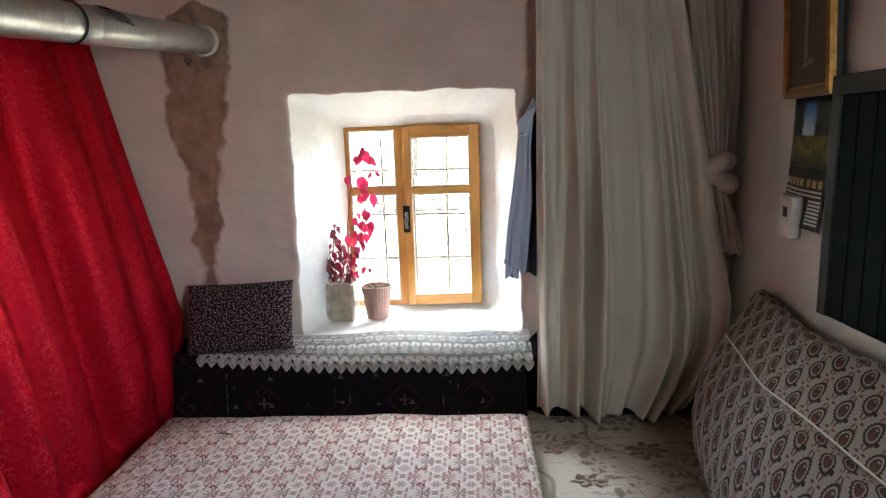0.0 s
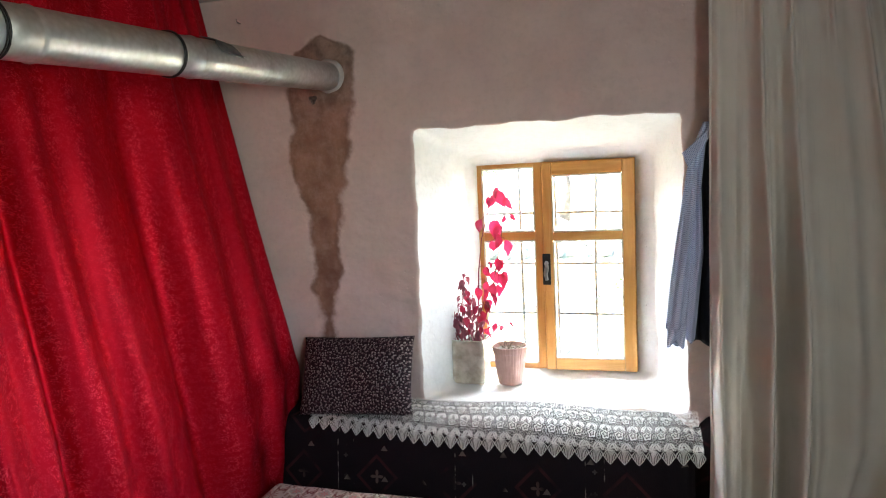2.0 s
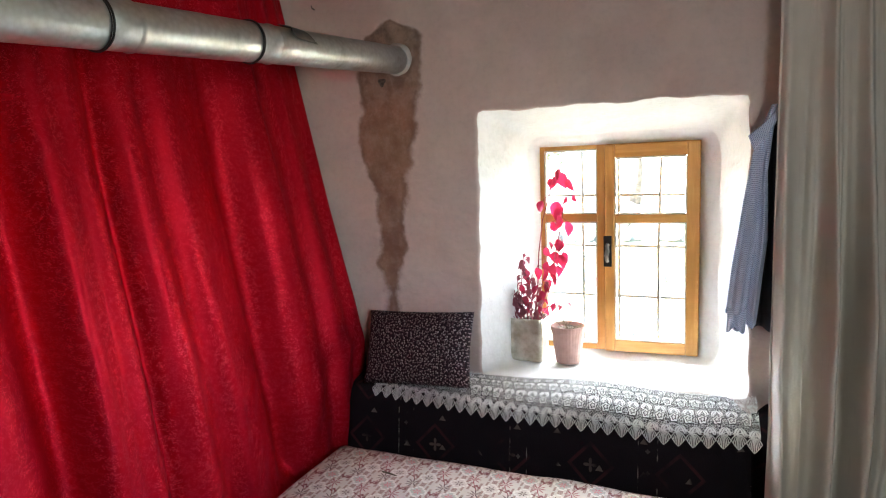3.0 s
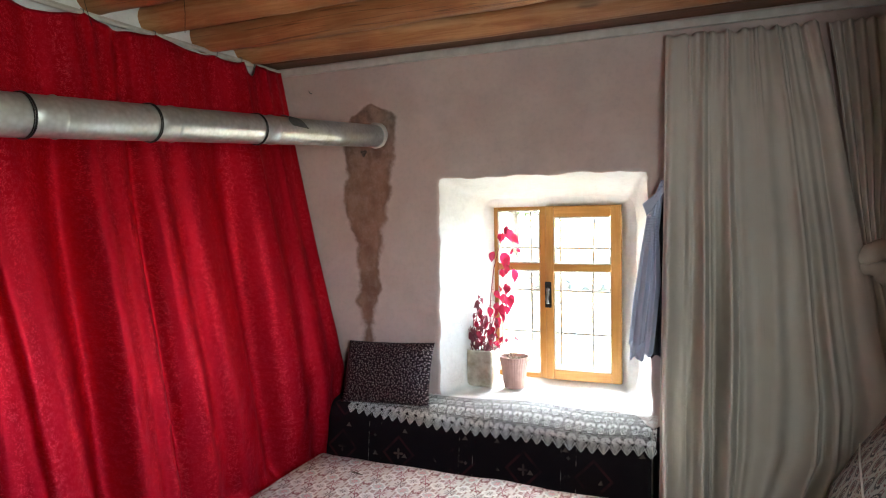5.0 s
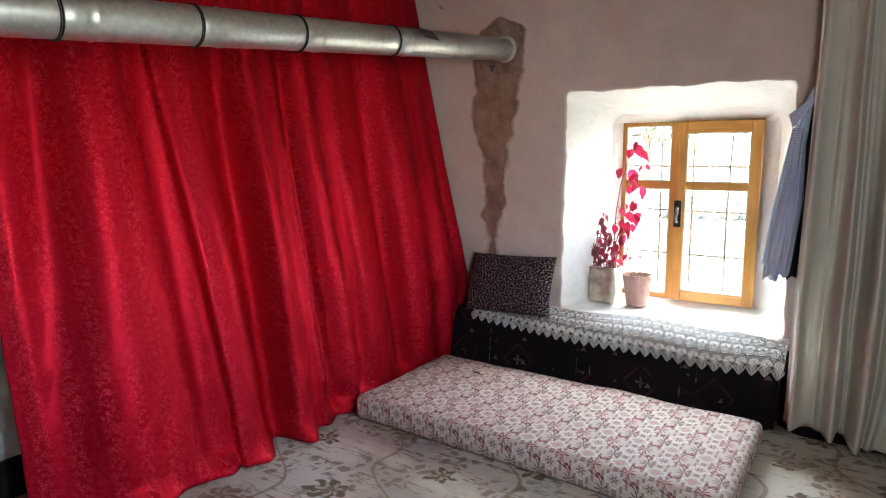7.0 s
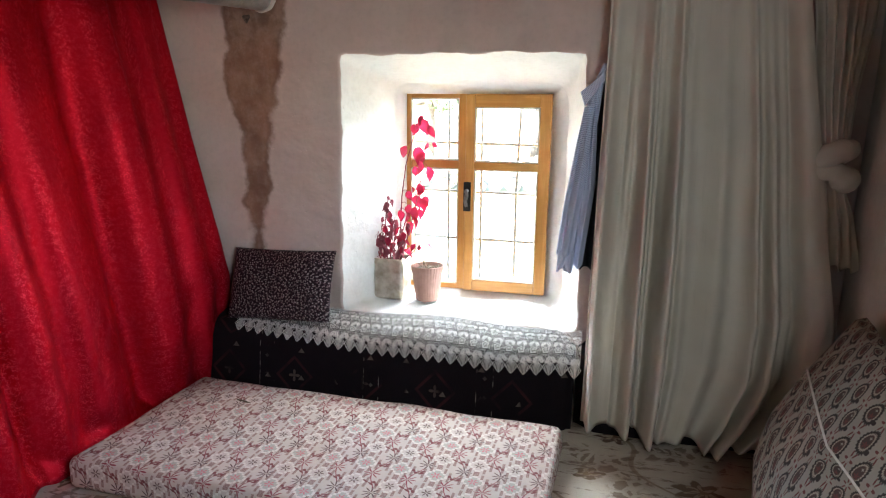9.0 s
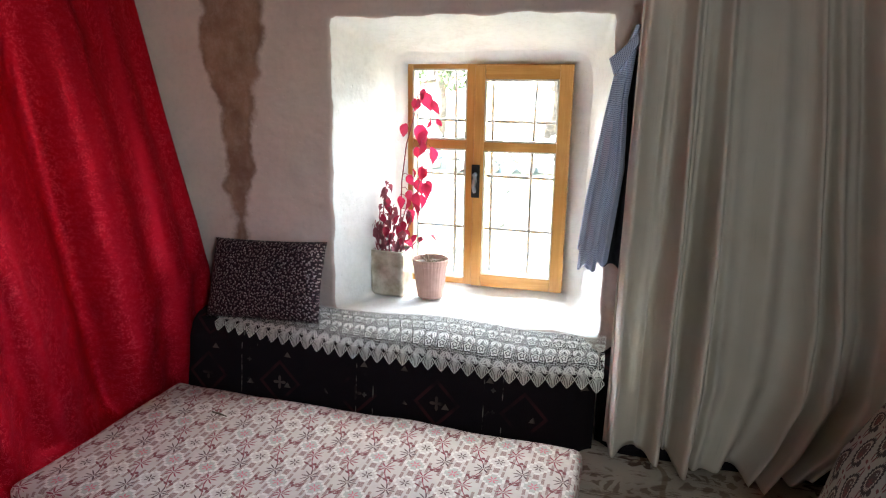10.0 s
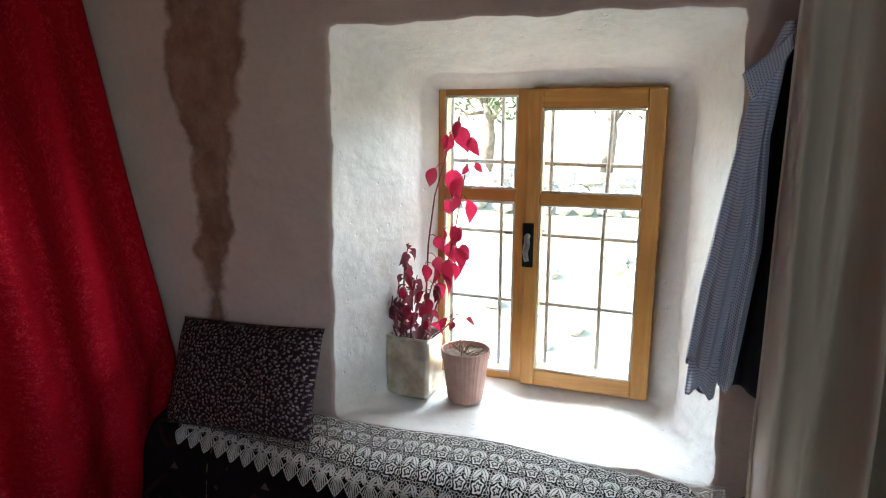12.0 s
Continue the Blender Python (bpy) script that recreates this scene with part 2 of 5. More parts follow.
def mattress_print():
    """Pale cotton: stepped medallions with small blooms between winding stems that carry leafy stars."""
    k = Kit("mattress_cotton")
    uv = k.coord("UV")
    u, v, w = k.xyz(uv)
    cream, rose, sage = (0.48, 0.405, 0.365), (0.27, 0.15, 0.135), (0.40, 0.385, 0.34)
    wine, dark, pink = (0.27, 0.05, 0.07), (0.11, 0.055, 0.058), (0.58, 0.14, 0.18)
    P, Q, step = 0.128, 0.212, 0.0098
    c = k.mix(k.noise(uv, 25, 2), cream, (0.62, 0.52, 0.47))
    for dv, ground, bloom in ((0.0, sage, pink), (Q / 2, (0.56, 0.47, 0.43), dark)):
        a, b = k.tile(u, v, P, Q, 0.0, dv)
        qa = k.math("FLOOR", k.math("ABSOLUTE", a) / step)
        qb = k.math("FLOOR", k.math("ABSOLUTE", b) / step)
        steps = qa + qb
        near = k.math("ABSOLUTE", b) < Q / 4
        hatch = k.ramp(k.noise(uv, 300, 1), 0.42, 0.55, 0.55, 1.0)
        c = k.mix((steps > 3.5) * (steps < 6.5) * (k.math("FRACT", qa * 0.5 + 0.1) < 0.5) * near * hatch, c, rose)
        c = k.mix((steps < 2.5) * hatch, c, ground)
        c = k.mix((steps > 2.5) * (steps < 3.5) * 0.8, c, (0.72, 0.65, 0.60))
        c = k.mix(k.petals(a, b, 6, 0.0185, 0.55), c, bloom)
        c = k.mix(k.petals(a, b, 4, 0.004, 0.1), c, cream)
    sway = k.math("SINE", v * (2 * math.pi / Q)) * 0.020
    a = k.math("FRACT", (u + sway) / P + 0.5) * P - P / 2
    c = k.mix(k.ramp(k.math("ABSOLUTE", a), 0.0013, 0.0024, 1.0, 0.0), c, wine)
    for dv, tone in ((Q / 4, wine), (3 * Q / 4, dark)):
        a, b = k.tile(u + sway, v, P, Q, P / 2, dv)
        c = k.mix(k.petals(a, b, 8, 0.030, 0.7), c, tone)
        c = k.mix(k.petals(a, b, 4, 0.0035, 0.1), c, cream)
    for dv in (0.0, Q / 2):
        for side in (-1, 1):
            a, b = k.tile(u + sway, v, P, Q, P / 2 + side * 0.013, dv)
            c = k.mix(k.petals(a * 0.9 + b * 0.45 * side, b * 0.9, 2, 0.014, 0.5, 1.57), c, (0.19, 0.05, 0.055))
    c = k.mix(k.ramp(k.noise(uv, 2.2, 4), 0.45, 0.8, 0.0, 0.2), c, (0.34, 0.25, 0.21))
    return k.done(c, 0.9, bump=k.noise(uv, 420, 2), strength=0.15, dist=0.002)


def pillow_print():
    k = Kit("dark_floral_cotton")
    uv = k.coord("UV")
    near = k.tree.nodes.new("ShaderNodeTexVoronoi")
    near.voronoi_dimensions = "2D"
    k.put(near.inputs["Vector"], uv)
    k.put(near.inputs["Scale"], 88.0)
    off = k.vec("SUBTRACT", k.vec("SCALE", uv, 88.0), k.vec("SCALE", Val(k, near.outputs["Position"]), 88.0))
    a, b, w = k.xyz(off)
    tone = Val(k, near.outputs["Color"])
    base = k.mix(k.noise(uv, 18, 3), (0.010, 0.005, 0.008), (0.020, 0.007, 0.012))
    leaf = k.ramp(k.noise(uv, 120, 2), 0.56, 0.62)
    c = k.mix(leaf * 0.35, base, (0.15, 0.07, 0.085))
    c = k.mix(k.petals(a, b, 5, 0.36, 0.34), c, k.mix(tone, (0.52, 0.45, 0.43), (0.12, 0.06, 0.07)))
    c = k.mix(k.petals(a, b, 3, 0.10, 0.1), c, (0.10, 0.03, 0.05))
    return k.done(c, 0.85, bump=k.noise(uv, 500, 2), strength=0.12, dist=0.002, Specular_IOR_Level=0.25)


def kilim():
    """Nearly black woven cover with dim lozenges, paired lines and small light marks."""
    k = Kit("black_kilim")
    uv = k.coord("UV")
    u, v, w = k.xyz(uv)
    c = k.mix(k.noise(uv, 9, 4), (0.006, 0.005, 0.007), (0.013, 0.008, 0.010))
    a, b = k.tile(u, v, 0.34, 0.26)
    ring = k.math("ABSOLUTE", k.math("ABSOLUTE", a) + k.math("ABSOLUTE", b) - 0.085)
    c = k.mix(k.ramp(ring, 0.006, 0.012, 0.35, 0.0) * k.ramp(k.noise(uv, 5, 3), 0.4, 0.6), c, (0.09, 0.022, 0.025))
    c = k.mix(k.petals(a, b, 4, 0.028, 0.4) * k.ramp(k.noise(uv, 2.5, 2), 0.5, 0.62, 0.0, 0.5), c, (0.17, 0.12, 0.10))
    a2, b2 = k.tile(u, v, 0.52, 5.0, 0.21)
    for s in (-0.036, 0.036):
        c = k.mix(k.ramp(k.math("ABSOLUTE", a2 + s), 0.0012, 0.0025, 0.5, 0.0) * k.ramp(k.noise(uv, 12, 3), 0.5, 0.6), c, (0.30, 0.26, 0.23))
    a3, b3 = k.tile(u, v, 0.52, 0.085, 0.21)
    c = k.mix(k.petals(a3, b3, 4, 0.010, 0.2) * 0.18 * k.ramp(k.noise(uv, 4, 2), 0.45, 0.6), c, (0.40, 0.36, 0.32))
    tri, tri_b = k.tile(u, v, 0.17, 0.13, 0.05, 0.02)
    c = k.mix(((tri_b + k.math("ABSOLUTE", tri) * 1.4) < -0.042) * k.ramp(k.noise(uv, 6, 2), 0.5, 0.6, 0.0, 0.3), c, (0.30, 0.24, 0.20))
    wv = k.noise(k.vec("MULTIPLY", uv, (1, 0.2, 1)), 300, 2)
    return k.done(c, 0.95, bump=wv, strength=0.3, dist=0.003, Specular_IOR_Level=0.15)


def carpet():
    """Beige pile with brown roses, trailing stems and worn dark streaks."""
    k = Kit("beige_carpet")
    p = k.coord()
    x, y, z = k.xyz(p)
    wob = k.noise(p, 9, 4) * 0.11 - 0.055
    base = k.mix(k.noise(p, 4, 5), (0.57, 0.52, 0.45), (0.45, 0.40, 0.33))
    base = k.mix(k.ramp(k.noise(p, 130, 3), 0.35, 0.7, 0.0, 0.5), base, (0.56, 0.51, 0.43))
    vein = k.cells(k.vec("ADD", p, k.joined(wob, wob)), 19.0, "DISTANCE_TO_EDGE")
    patch = k.ramp(k.noise(p, 3.4, 2), 0.47, 0.54)
    c = k.mix(k.ramp(vein, 0.13, 0.22, 0.0, 0.85) * patch, base, (0.17, 0.125, 0.09))
    for du, dv, n, size, tone in ((0.03, 0.05, 7, 0.095, (0.19, 0.115, 0.05)), (0.33, 0.28, 6, 0.075, (0.155, 0.085, 0.05)), (0.42, 0.02, 5, 0.055, (0.22, 0.15, 0.08))):
        a, b = k.tile(x + wob, y + wob * 0.7, 0.62, 0.56, du, dv)
        c = k.mix(k.petals(a, b * 1.25, n, size, 0.2), c, tuple(0.6 * q for q in tone))
        c = k.mix(k.petals(a, b * 1.25, n, size * 0.66, 0.35, 1.5) * 0.8, c, (0.44, 0.37, 0.28))
        c = k.mix(k.petals(a, b * 1.25, 3, size * 0.28, 0.2), c, tone)
    st = k.math("ABSOLUTE", k.math("FRACT", (x * 0.7 + y * 0.5 + k.math("SINE", y * 13.0) * 0.05) / 0.4) - 0.5)
    c = k.mix(k.ramp(st, 0.010, 0.022, 0.7, 0.0), c, (0.21, 0.14, 0.085))
    streak = k.ramp(k.noise(k.vec("MULTIPLY", p, (1.3, 7.0, 1.0)), 4.0, 8, 0.78), 0.54, 0.60)
    c = k.mix(streak * 0.8, c, (0.12, 0.07, 0.045))
    c = k.mix(k.ramp(k.noise(p, 1.7, 4), 0.46, 0.64, 0.0, 0.55), c, (0.20, 0.125, 0.08))
    return k.done(c, 0.97, bump=k.noise(p, 260, 3) + patch * 0.3, strength=0.5, dist=0.004, Sheen_Weight=0.15)


def paisley():
    """Ecru cloth with dark drop-shaped figures ringed by teeth, and small sprigs between."""
    k = Kit("paisley_cotton")
    uv = k.coord("UV")
    u, v, w = k.xyz(uv)
    ecru, dark, wine = (0.27, 0.243, 0.212), (0.016, 0.010, 0.010), (0.11, 0.024, 0.022)
    c = k.mix(k.noise(uv, 14, 4), ecru, (0.22, 0.195, 0.17))
    for du, dv in ((0.0, 0.0), (0.06, 0.08)):
        a, b = k.tile(u, v, 0.12, 0.16, du, dv)
        bend = a + b * b * 3.0 - 0.003
        fat = bend * (1.8 + b * 5.0)
        r = k.math("SQRT", fat * fat + b * b * 1.0)
        ang = k.math("ARCTAN2", b, fat)
        teeth = k.math("COSINE", ang * 22.0) * 0.0035
        c = k.mix(k.ramp(r + teeth, 0.047, 0.0495, 1.0, 0.0), c, dark)
        c = k.mix(k.ramp(r + teeth * 0.9, 0.034, 0.036, 1.0, 0.0), c, (0.30, 0.24, 0.20))
        c = k.mix(k.ramp(r - teeth * 0.6, 0.027, 0.029, 1.0, 0.0), c, (0.05, 0.022, 0.02))
        c = k.mix(k.petals(a, b + 0.012, 5, 0.012, 0.4), c, wine)
        c = k.mix(k.petals(a, b - 0.015, 4, 0.006, 0.4), c, ecru)
        a2, b2 = k.tile(u, v, 0.12, 0.16, du + 0.06, dv)
        spr = k.petals(a2 * 1.6, b2 * 0.8, 6, 0.032, 0.62)
        c = k.mix(spr, c, wine)
        c = k.mix(k.petals(a2 * 1.6, b2 * 0.8, 6, 0.012, 0.3), c, ecru)
        c = k.mix(k.petals(a2 + 0.022, (b2 - 0.055) * 0.6, 2, 0.011, 0.3), c, dark)
    return k.done(c, 0.9, bump=k.noise(uv, 420, 2), strength=0.12, dist=0.002, Sheen_Weight=0.0)


def lace_thread():
    """White cotton: a row of roses, curved leaves under them and a fine net, with the cover showing between."""
    k = Kit("white_crochet")
    uv = k.coord("UV")
    u, v, w = k.xyz(uv)
    solid = k.ramp(k.cells(uv, 120.0, "DISTANCE_TO_EDGE", "Distance", "2D"), 0.07, 0.105, 1.0, 0.0)
    for row, du in ((0.205, 0.0), (0.130, 0.026), (0.055, 0.0)):
        a, b = k.tile(u, v, 0.052, 0.40, du, 0.2 - row)
        r = k.math("SQRT", a * a + b * b)
        ang = k.math("ARCTAN2", b, a)
        petal = k.math("SINE", r * 620.0 + k.math("SINE", ang * 5.0 + r * 160.0) * 1.3) > -0.05
        inside = k.ramp(r - k.math("COSINE", ang * 6.0) * 0.0016, 0.0205, 0.0215, 1.0, 0.0)
        solid = k.math("MAXIMUM", solid * (1 - inside), inside * petal)
        for side in (-1.0, 1.0):
            a, b = k.tile(u, v, 0.052, 0.40, du + side * 0.014, 0.2 - row + 0.040)
            along_leaf, across = b * 0.86 - a * 0.5 * side, a * 0.86 + b * 0.5 * side
            across = across + along_leaf * along_leaf * 9.0 * side
            leaf = k.ramp(k.math("ABSOLUTE", across) + along_leaf * along_leaf * 18.0, 0.0070, 0.0078, 1.0, 0.0)
            vein = k.math("ABSOLUTE", across) > 0.0008
            solid = k.math("MAXIMUM", solid * (1 - leaf), leaf * vein)
    for level in (0.010, 0.235):
        solid = k.math("MAXIMUM", solid, k.ramp(k.math("ABSOLUTE", v - level - k.math("SINE", u * 120.8) * 0.004), 0.0018, 0.0024, 1.0, 0.0))
    c = k.mix(k.noise(uv, 60, 3), (0.77, 0.76, 0.74), (0.66, 0.65, 0.63))
    return k.done(c, 0.9, bump=k.noise(uv, 300, 2) + solid, strength=0.5, dist=0.003, Alpha=solid)


def cloth(name, a, b, scale=30.0, rough=0.9, **more):
    k = Kit(name)
    p = k.coord("Object")
    return k.done(k.mix(k.noise(p, scale, 4), a, b), rough, bump=k.noise(p, 320, 2), strength=0.15, dist=0.002, **more)


def plain(name, a, b, scale=12.0, rough=0.5, metal=0.0, strength=0.2, **more):
    k = Kit(name)
    p = k.coord()
    n = k.noise(p, scale, 5, 0.6)
    return k.done(k.mix(k.ramp(n, 0.3, 0.7), a, b), rough, metal, bump=n, strength=strength, dist=0.004, **more)


def shirt_check():
    k = Kit("blue_check_cotton")
    uv = k.coord("UV")
    u, v, w = k.xyz(uv)
    a, b = k.tile(u, v, 0.007, 0.007)
    dots = k.ramp(k.math("SQRT", a * a + b * b), 0.0012, 0.0021, 1.0, 0.0)
    c = k.mix(dots, k.mix(k.noise(uv, 8, 3), (0.58, 0.64, 0.80), (0.48, 0.55, 0.73)), (0.08, 0.12, 0.26))
    return k.done(c, 0.9, bump=k.noise(uv, 500, 2), strength=0.1, dist=0.002)


def glass():
    k = Kit("window_glass")
    return k.done((1.0, 1.0, 1.0), 0.02, Transmission_Weight=1.0, IOR=1.1, Specular_IOR_Level=0.3)


def leaf_skin(name, a, b, glow):
    """A thin leaf: light passes through it."""
    k = Kit(name)
    p = k.coord()
    c = k.mix(k.noise(p, 45, 4), a, b)
    mat_out = k.tree.nodes["Material Output"]
    k.done(c, 0.5)
    thin = k.node("ShaderNodeBsdfTranslucent", Color=glow)
    both = k.tree.nodes.new("ShaderNodeMixShader")
    both.inputs[0].default_value = 0.36
    k.tree.links.new(k.bsdf.outputs[0], both.inputs[1])
    k.tree.links.new(thin.outputs[0], both.inputs[2])
    k.tree.links.new(both.outputs[0], mat_out.inputs["Surface"])
    return k.material


PINK, WHITE, GREY = wall_paint(), white_wash(), plain_wash()
LOG = wood("peeled_log", (0.40, 0.15, 0.052), (0.62, 0.31, 0.135), 0, 0.36, True, True)
BOARD = wood("ceiling_board", (0.13, 0.055, 0.028), (0.22, 0.10, 0.05), 0, 0.6)
PINE = wood("varnished_pine", (0.56, 0.25, 0.055), (0.70, 0.37, 0.11), 2, 0.32, False)
PINE_X = wood("varnished_pine_rail", (0.56, 0.25, 0.055), (0.70, 0.37, 0.11), 0, 0.32, False)
RED, LINEN, STEEL = red_satin(), linen(), galvanised()
MATTRESS, PILLOW, KILIM, CARPET, PAISLEY, LACE = mattress_print(), pillow_print(), kilim(), carpet(), paisley(), lace_thread()
SHIRT, GLASS = shirt_check(), glass()
RAIL = plain("white_rail", (0.66, 0.63, 0.58), (0.55, 0.52, 0.47), 20, 0.45)
GREEN = plain("dark_green_paint", (0.002, 0.006, 0.006), (0.005, 0.011, 0.011), 8, 0.65, Specular_IOR_Level=0.05)
BLACK = plain("black_lacquer", (0.010, 0.010, 0.011), (0.02, 0.019, 0.018), 15, 0.4, Specular_IOR_Level=0.2)
GOLD = plain("antique_gilt", (0.32, 0.16, 0.035), (0.18, 0.085, 0.022), 30, 0.35, 0.7)
IRON = plain("grey_iron", (0.22, 0.21, 0.20), (0.15, 0.145, 0.14), 30, 0.7, 0.2)
TIN = plain("old_tinplate", (0.78, 0.75, 0.65), (0.46, 0.41, 0.30), 14, 0.28, 0.72, 0.3)
TERRA = plain("dusty_pink_plastic", (0.50, 0.30, 0.25), (0.42, 0.24, 0.20), 25, 0.55)
SOIL = plain("dry_soil", (0.17, 0.13, 0.10), (0.06, 0.045, 0.035), 70, 0.95, 0.0, 0.8)
STEM = plain("red_stem", (0.32, 0.055, 0.085), (0.22, 0.05, 0.06), 40, 0.6)
DRY = plain("dry_twig", (0.27, 0.20, 0.13), (0.16, 0.11, 0.07), 40, 0.8)
LEAF = leaf_skin("crimson_leaf", (0.42, 0.012, 0.060), (0.20, 0.006, 0.032), (0.50, 0.020, 0.070))
COTTON = plain("white_cotton_thread", (0.74, 0.73, 0.71), (0.62, 0.61, 0.59), 90, 0.9)
LEAF_OLD = leaf_skin("withered_leaf", (0.30, 0.085, 0.12), (0.17, 0.06, 0.075), (0.34, 0.07, 0.10))

# ---- mesh shorthand ----


def part(name, bm, material, parent=None, label="", smooth=False, kind=""):
    """Link a bmesh as one mesh object, under a thing if given."""
    mesh = bpy.data.meshes.new(name)
    if smooth:
        for f in bm.faces:
            f.smooth = True
    bm.to_mesh(mesh)
    bm.free()
    for m in material if isinstance(material, (list, tuple)) else [material]:
        mesh.materials.append(m)
    ob = new(name, mesh)
    if parent is not None:
        ob.parent = parent
    return tagged(ob, label, kind=kind)


def thing(name, label, category, at=(0, 0, 0), group="", kind=""):
    ob = tagged(new(name), label, category, group, kind)
    ob.empty_display_size = 0.05
    ob.location = at
    return ob


def sheet(nu, nv, f, uv=None, closed=False):
    """A grid of nu by nv quads over f(s, t), s and t from 0 to 1, with UVs in metres from uv(s, t)."""
    bm = bmesh.new()
    layer = bm.loops.layers.uv.new("UVMap")
    rows = [[bm.verts.new(f(i / nu, j / nv)) for i in range(nu if closed else nu + 1)] for j in range(nv + 1)]
    for j in range(nv):
        for i in range(nu):
            i2 = (i + 1) % nu if closed else i + 1
            face = bm.faces.new((rows[j][i], rows[j][i2], rows[j + 1][i2], rows[j + 1][i]))
            for loop, (a, b) in zip(face.loops, ((i, j), (i + 1, j), (i + 1, j + 1), (i, j + 1))):
                loop[layer].uv = uv(a / nu, b / nv) if uv else (a / nu, b / nv)
    return bm


def thick(ob, amount, offset=0.0):
    m = ob.modifiers.new("thickness", "SOLIDIFY")
    m.thickness, m.offset = amount, offset
    return ob


def box(x0, x1, y0, y1, z0, z1, bevel=0.0, segments=2, bm=None):
    own = bm is None
    b = bmesh.new()
    bmesh.ops.create_cube(b, size=1.0)
    bmesh.ops.scale(b, vec=(x1 - x0, y1 - y0, z1 - z0), verts=b.verts)
    bmesh.ops.translate(b, vec=((x0 + x1) / 2, (y0 + y1) / 2, (z0 + z1) / 2), verts=b.verts)
    if bevel:
        bmesh.ops.bevel(b, geom=b.edges[:], offset=bevel, segments=segments, affect="EDGES", profile=0.5)
    return b


def tube(points, radius, sides=8, bm=None, cap=True):
    """A round bar along points; radius a number or one for each point."""
    bm = bm or bmesh.new()
    pts = [Vector(p) for p in points]
    rings = []
    for i, p in enumerate(pts):
        way = (pts[min(i + 1, len(pts) - 1)] - pts[max(i - 1, 0)]).normalized()
        side = way.cross(Vector((0.13, 0.27, 0.95) if abs(way.z) < 0.9 else (1, 0.2, 0))).normalized()
        up = side.cross(way)
        r = radius[i] if isinstance(radius, (list, tuple)) else radius
        rings.append([bm.verts.new(p + (side * math.cos(a) + up * math.sin(a)) * r) for a in (2 * math.pi * k / sides for k in range(sides))])
    for a, b in zip(rings, rings[1:]):
        for k in range(sides):
            bm.faces.new((a[k], a[(k + 1) % sides], b[(k + 1) % sides], b[k]))
    if cap:
        bm.faces.new(rings[0][::-1])
        bm.faces.new(rings[-1])
    return bm


def lathe(profile, sides=32, wave=None):
    """Turn (radius, height) pairs round z; wave(angle) scales the radius."""
    def f(s, t):
        i = t * (len(profile) - 1)
        r, z = profile[int(round(i))]
        a = 2 * math.pi * s
        r *= wave(a) if wave else 1
        return (r * math.cos(a), r * math.sin(a), z)
    return sheet(sides, len(profile) - 1, f, closed=True)


def nz(x, y, z, s=1.0):
    return noise.noise(Vector((x * s, y * s, z * s)))


def smooth(a, b, x):
    t = min(1.0, max(0.0, (x - a) / (b - a)))
    return t * t * (3 - 2 * t)


def mixv(a, b, t):
    return a + (b - a) * t


def along(pairs, x):
    """Straight lines through (x, value) pairs."""
    if x <= pairs[0][0]:
        return pairs[0][1]
    for (x0, v0), (x1, v1) in zip(pairs, pairs[1:]):
        if x <= x1:
            return mixv(v0, v1, (x - x0) / (x1 - x0))
    return pairs[-1][1]


# ---- plan ----
def left_wall(y): return -1.72 - 0.085 * (3.0 - y)
def right_wall(y): return max(1.217, 1.255 + 0.19 * (y - 2.0))


BACK, TOP = -1.9, 2.43

# ---- window wall with its splayed niche ----


def niche_ring(depth, n=26):
    """Points of one closed ring; depth 0 is the room's edge of the niche, 1 the window's plane."""
    back = (-0.545, 0.315, 0.392, 1.475)
    front = (-0.690, 0.402, 0.382, 1.582)
    k = smooth(0.0, 1.0, depth) * 0.35 + depth * 0.65
    x0, x1, z0, z1 = (mixv(a, b, k) for a, b in zip(front, back))
    return ring(x0, x1, z0, z1, 3.0 + 0.372 * depth, n, 0.022 + 0.06 * depth, 0.032 * (1 - depth))


def ring(x0, x1, z0, z1, y, n=26, corner=0.0, lean=0.0):
    pts = []
    for i in range(4 * n):
        side, s = divmod(i, n)
        s = s / n
        x, z = ((mixv(x0, x1, s), z0), (x1, mixv(z0, z1, s)), (mixv(x1, x0, s), z1), (x0, mixv(z1, z0, s)))[side]
        cx, cz = min(max(x, x0 + corner), x1 - corner), min(max(z, z0 + corner), z1 - corner)
        d = math.hypot(x - cx, z - cz)
        if corner and abs(x - cx) > 1e-6 and abs(z - cz) > 1e-6:
            m = max(abs(x - cx), abs(z - cz))
            x, z = cx + (x - cx) * m / d, cz + (z - cz) * m / d
        x += lean * max(0.0, (0.98 - z)) * (1 if x > -0.1 else -0.6)
        pts.append(Vector((x, y, z)))
    return pts


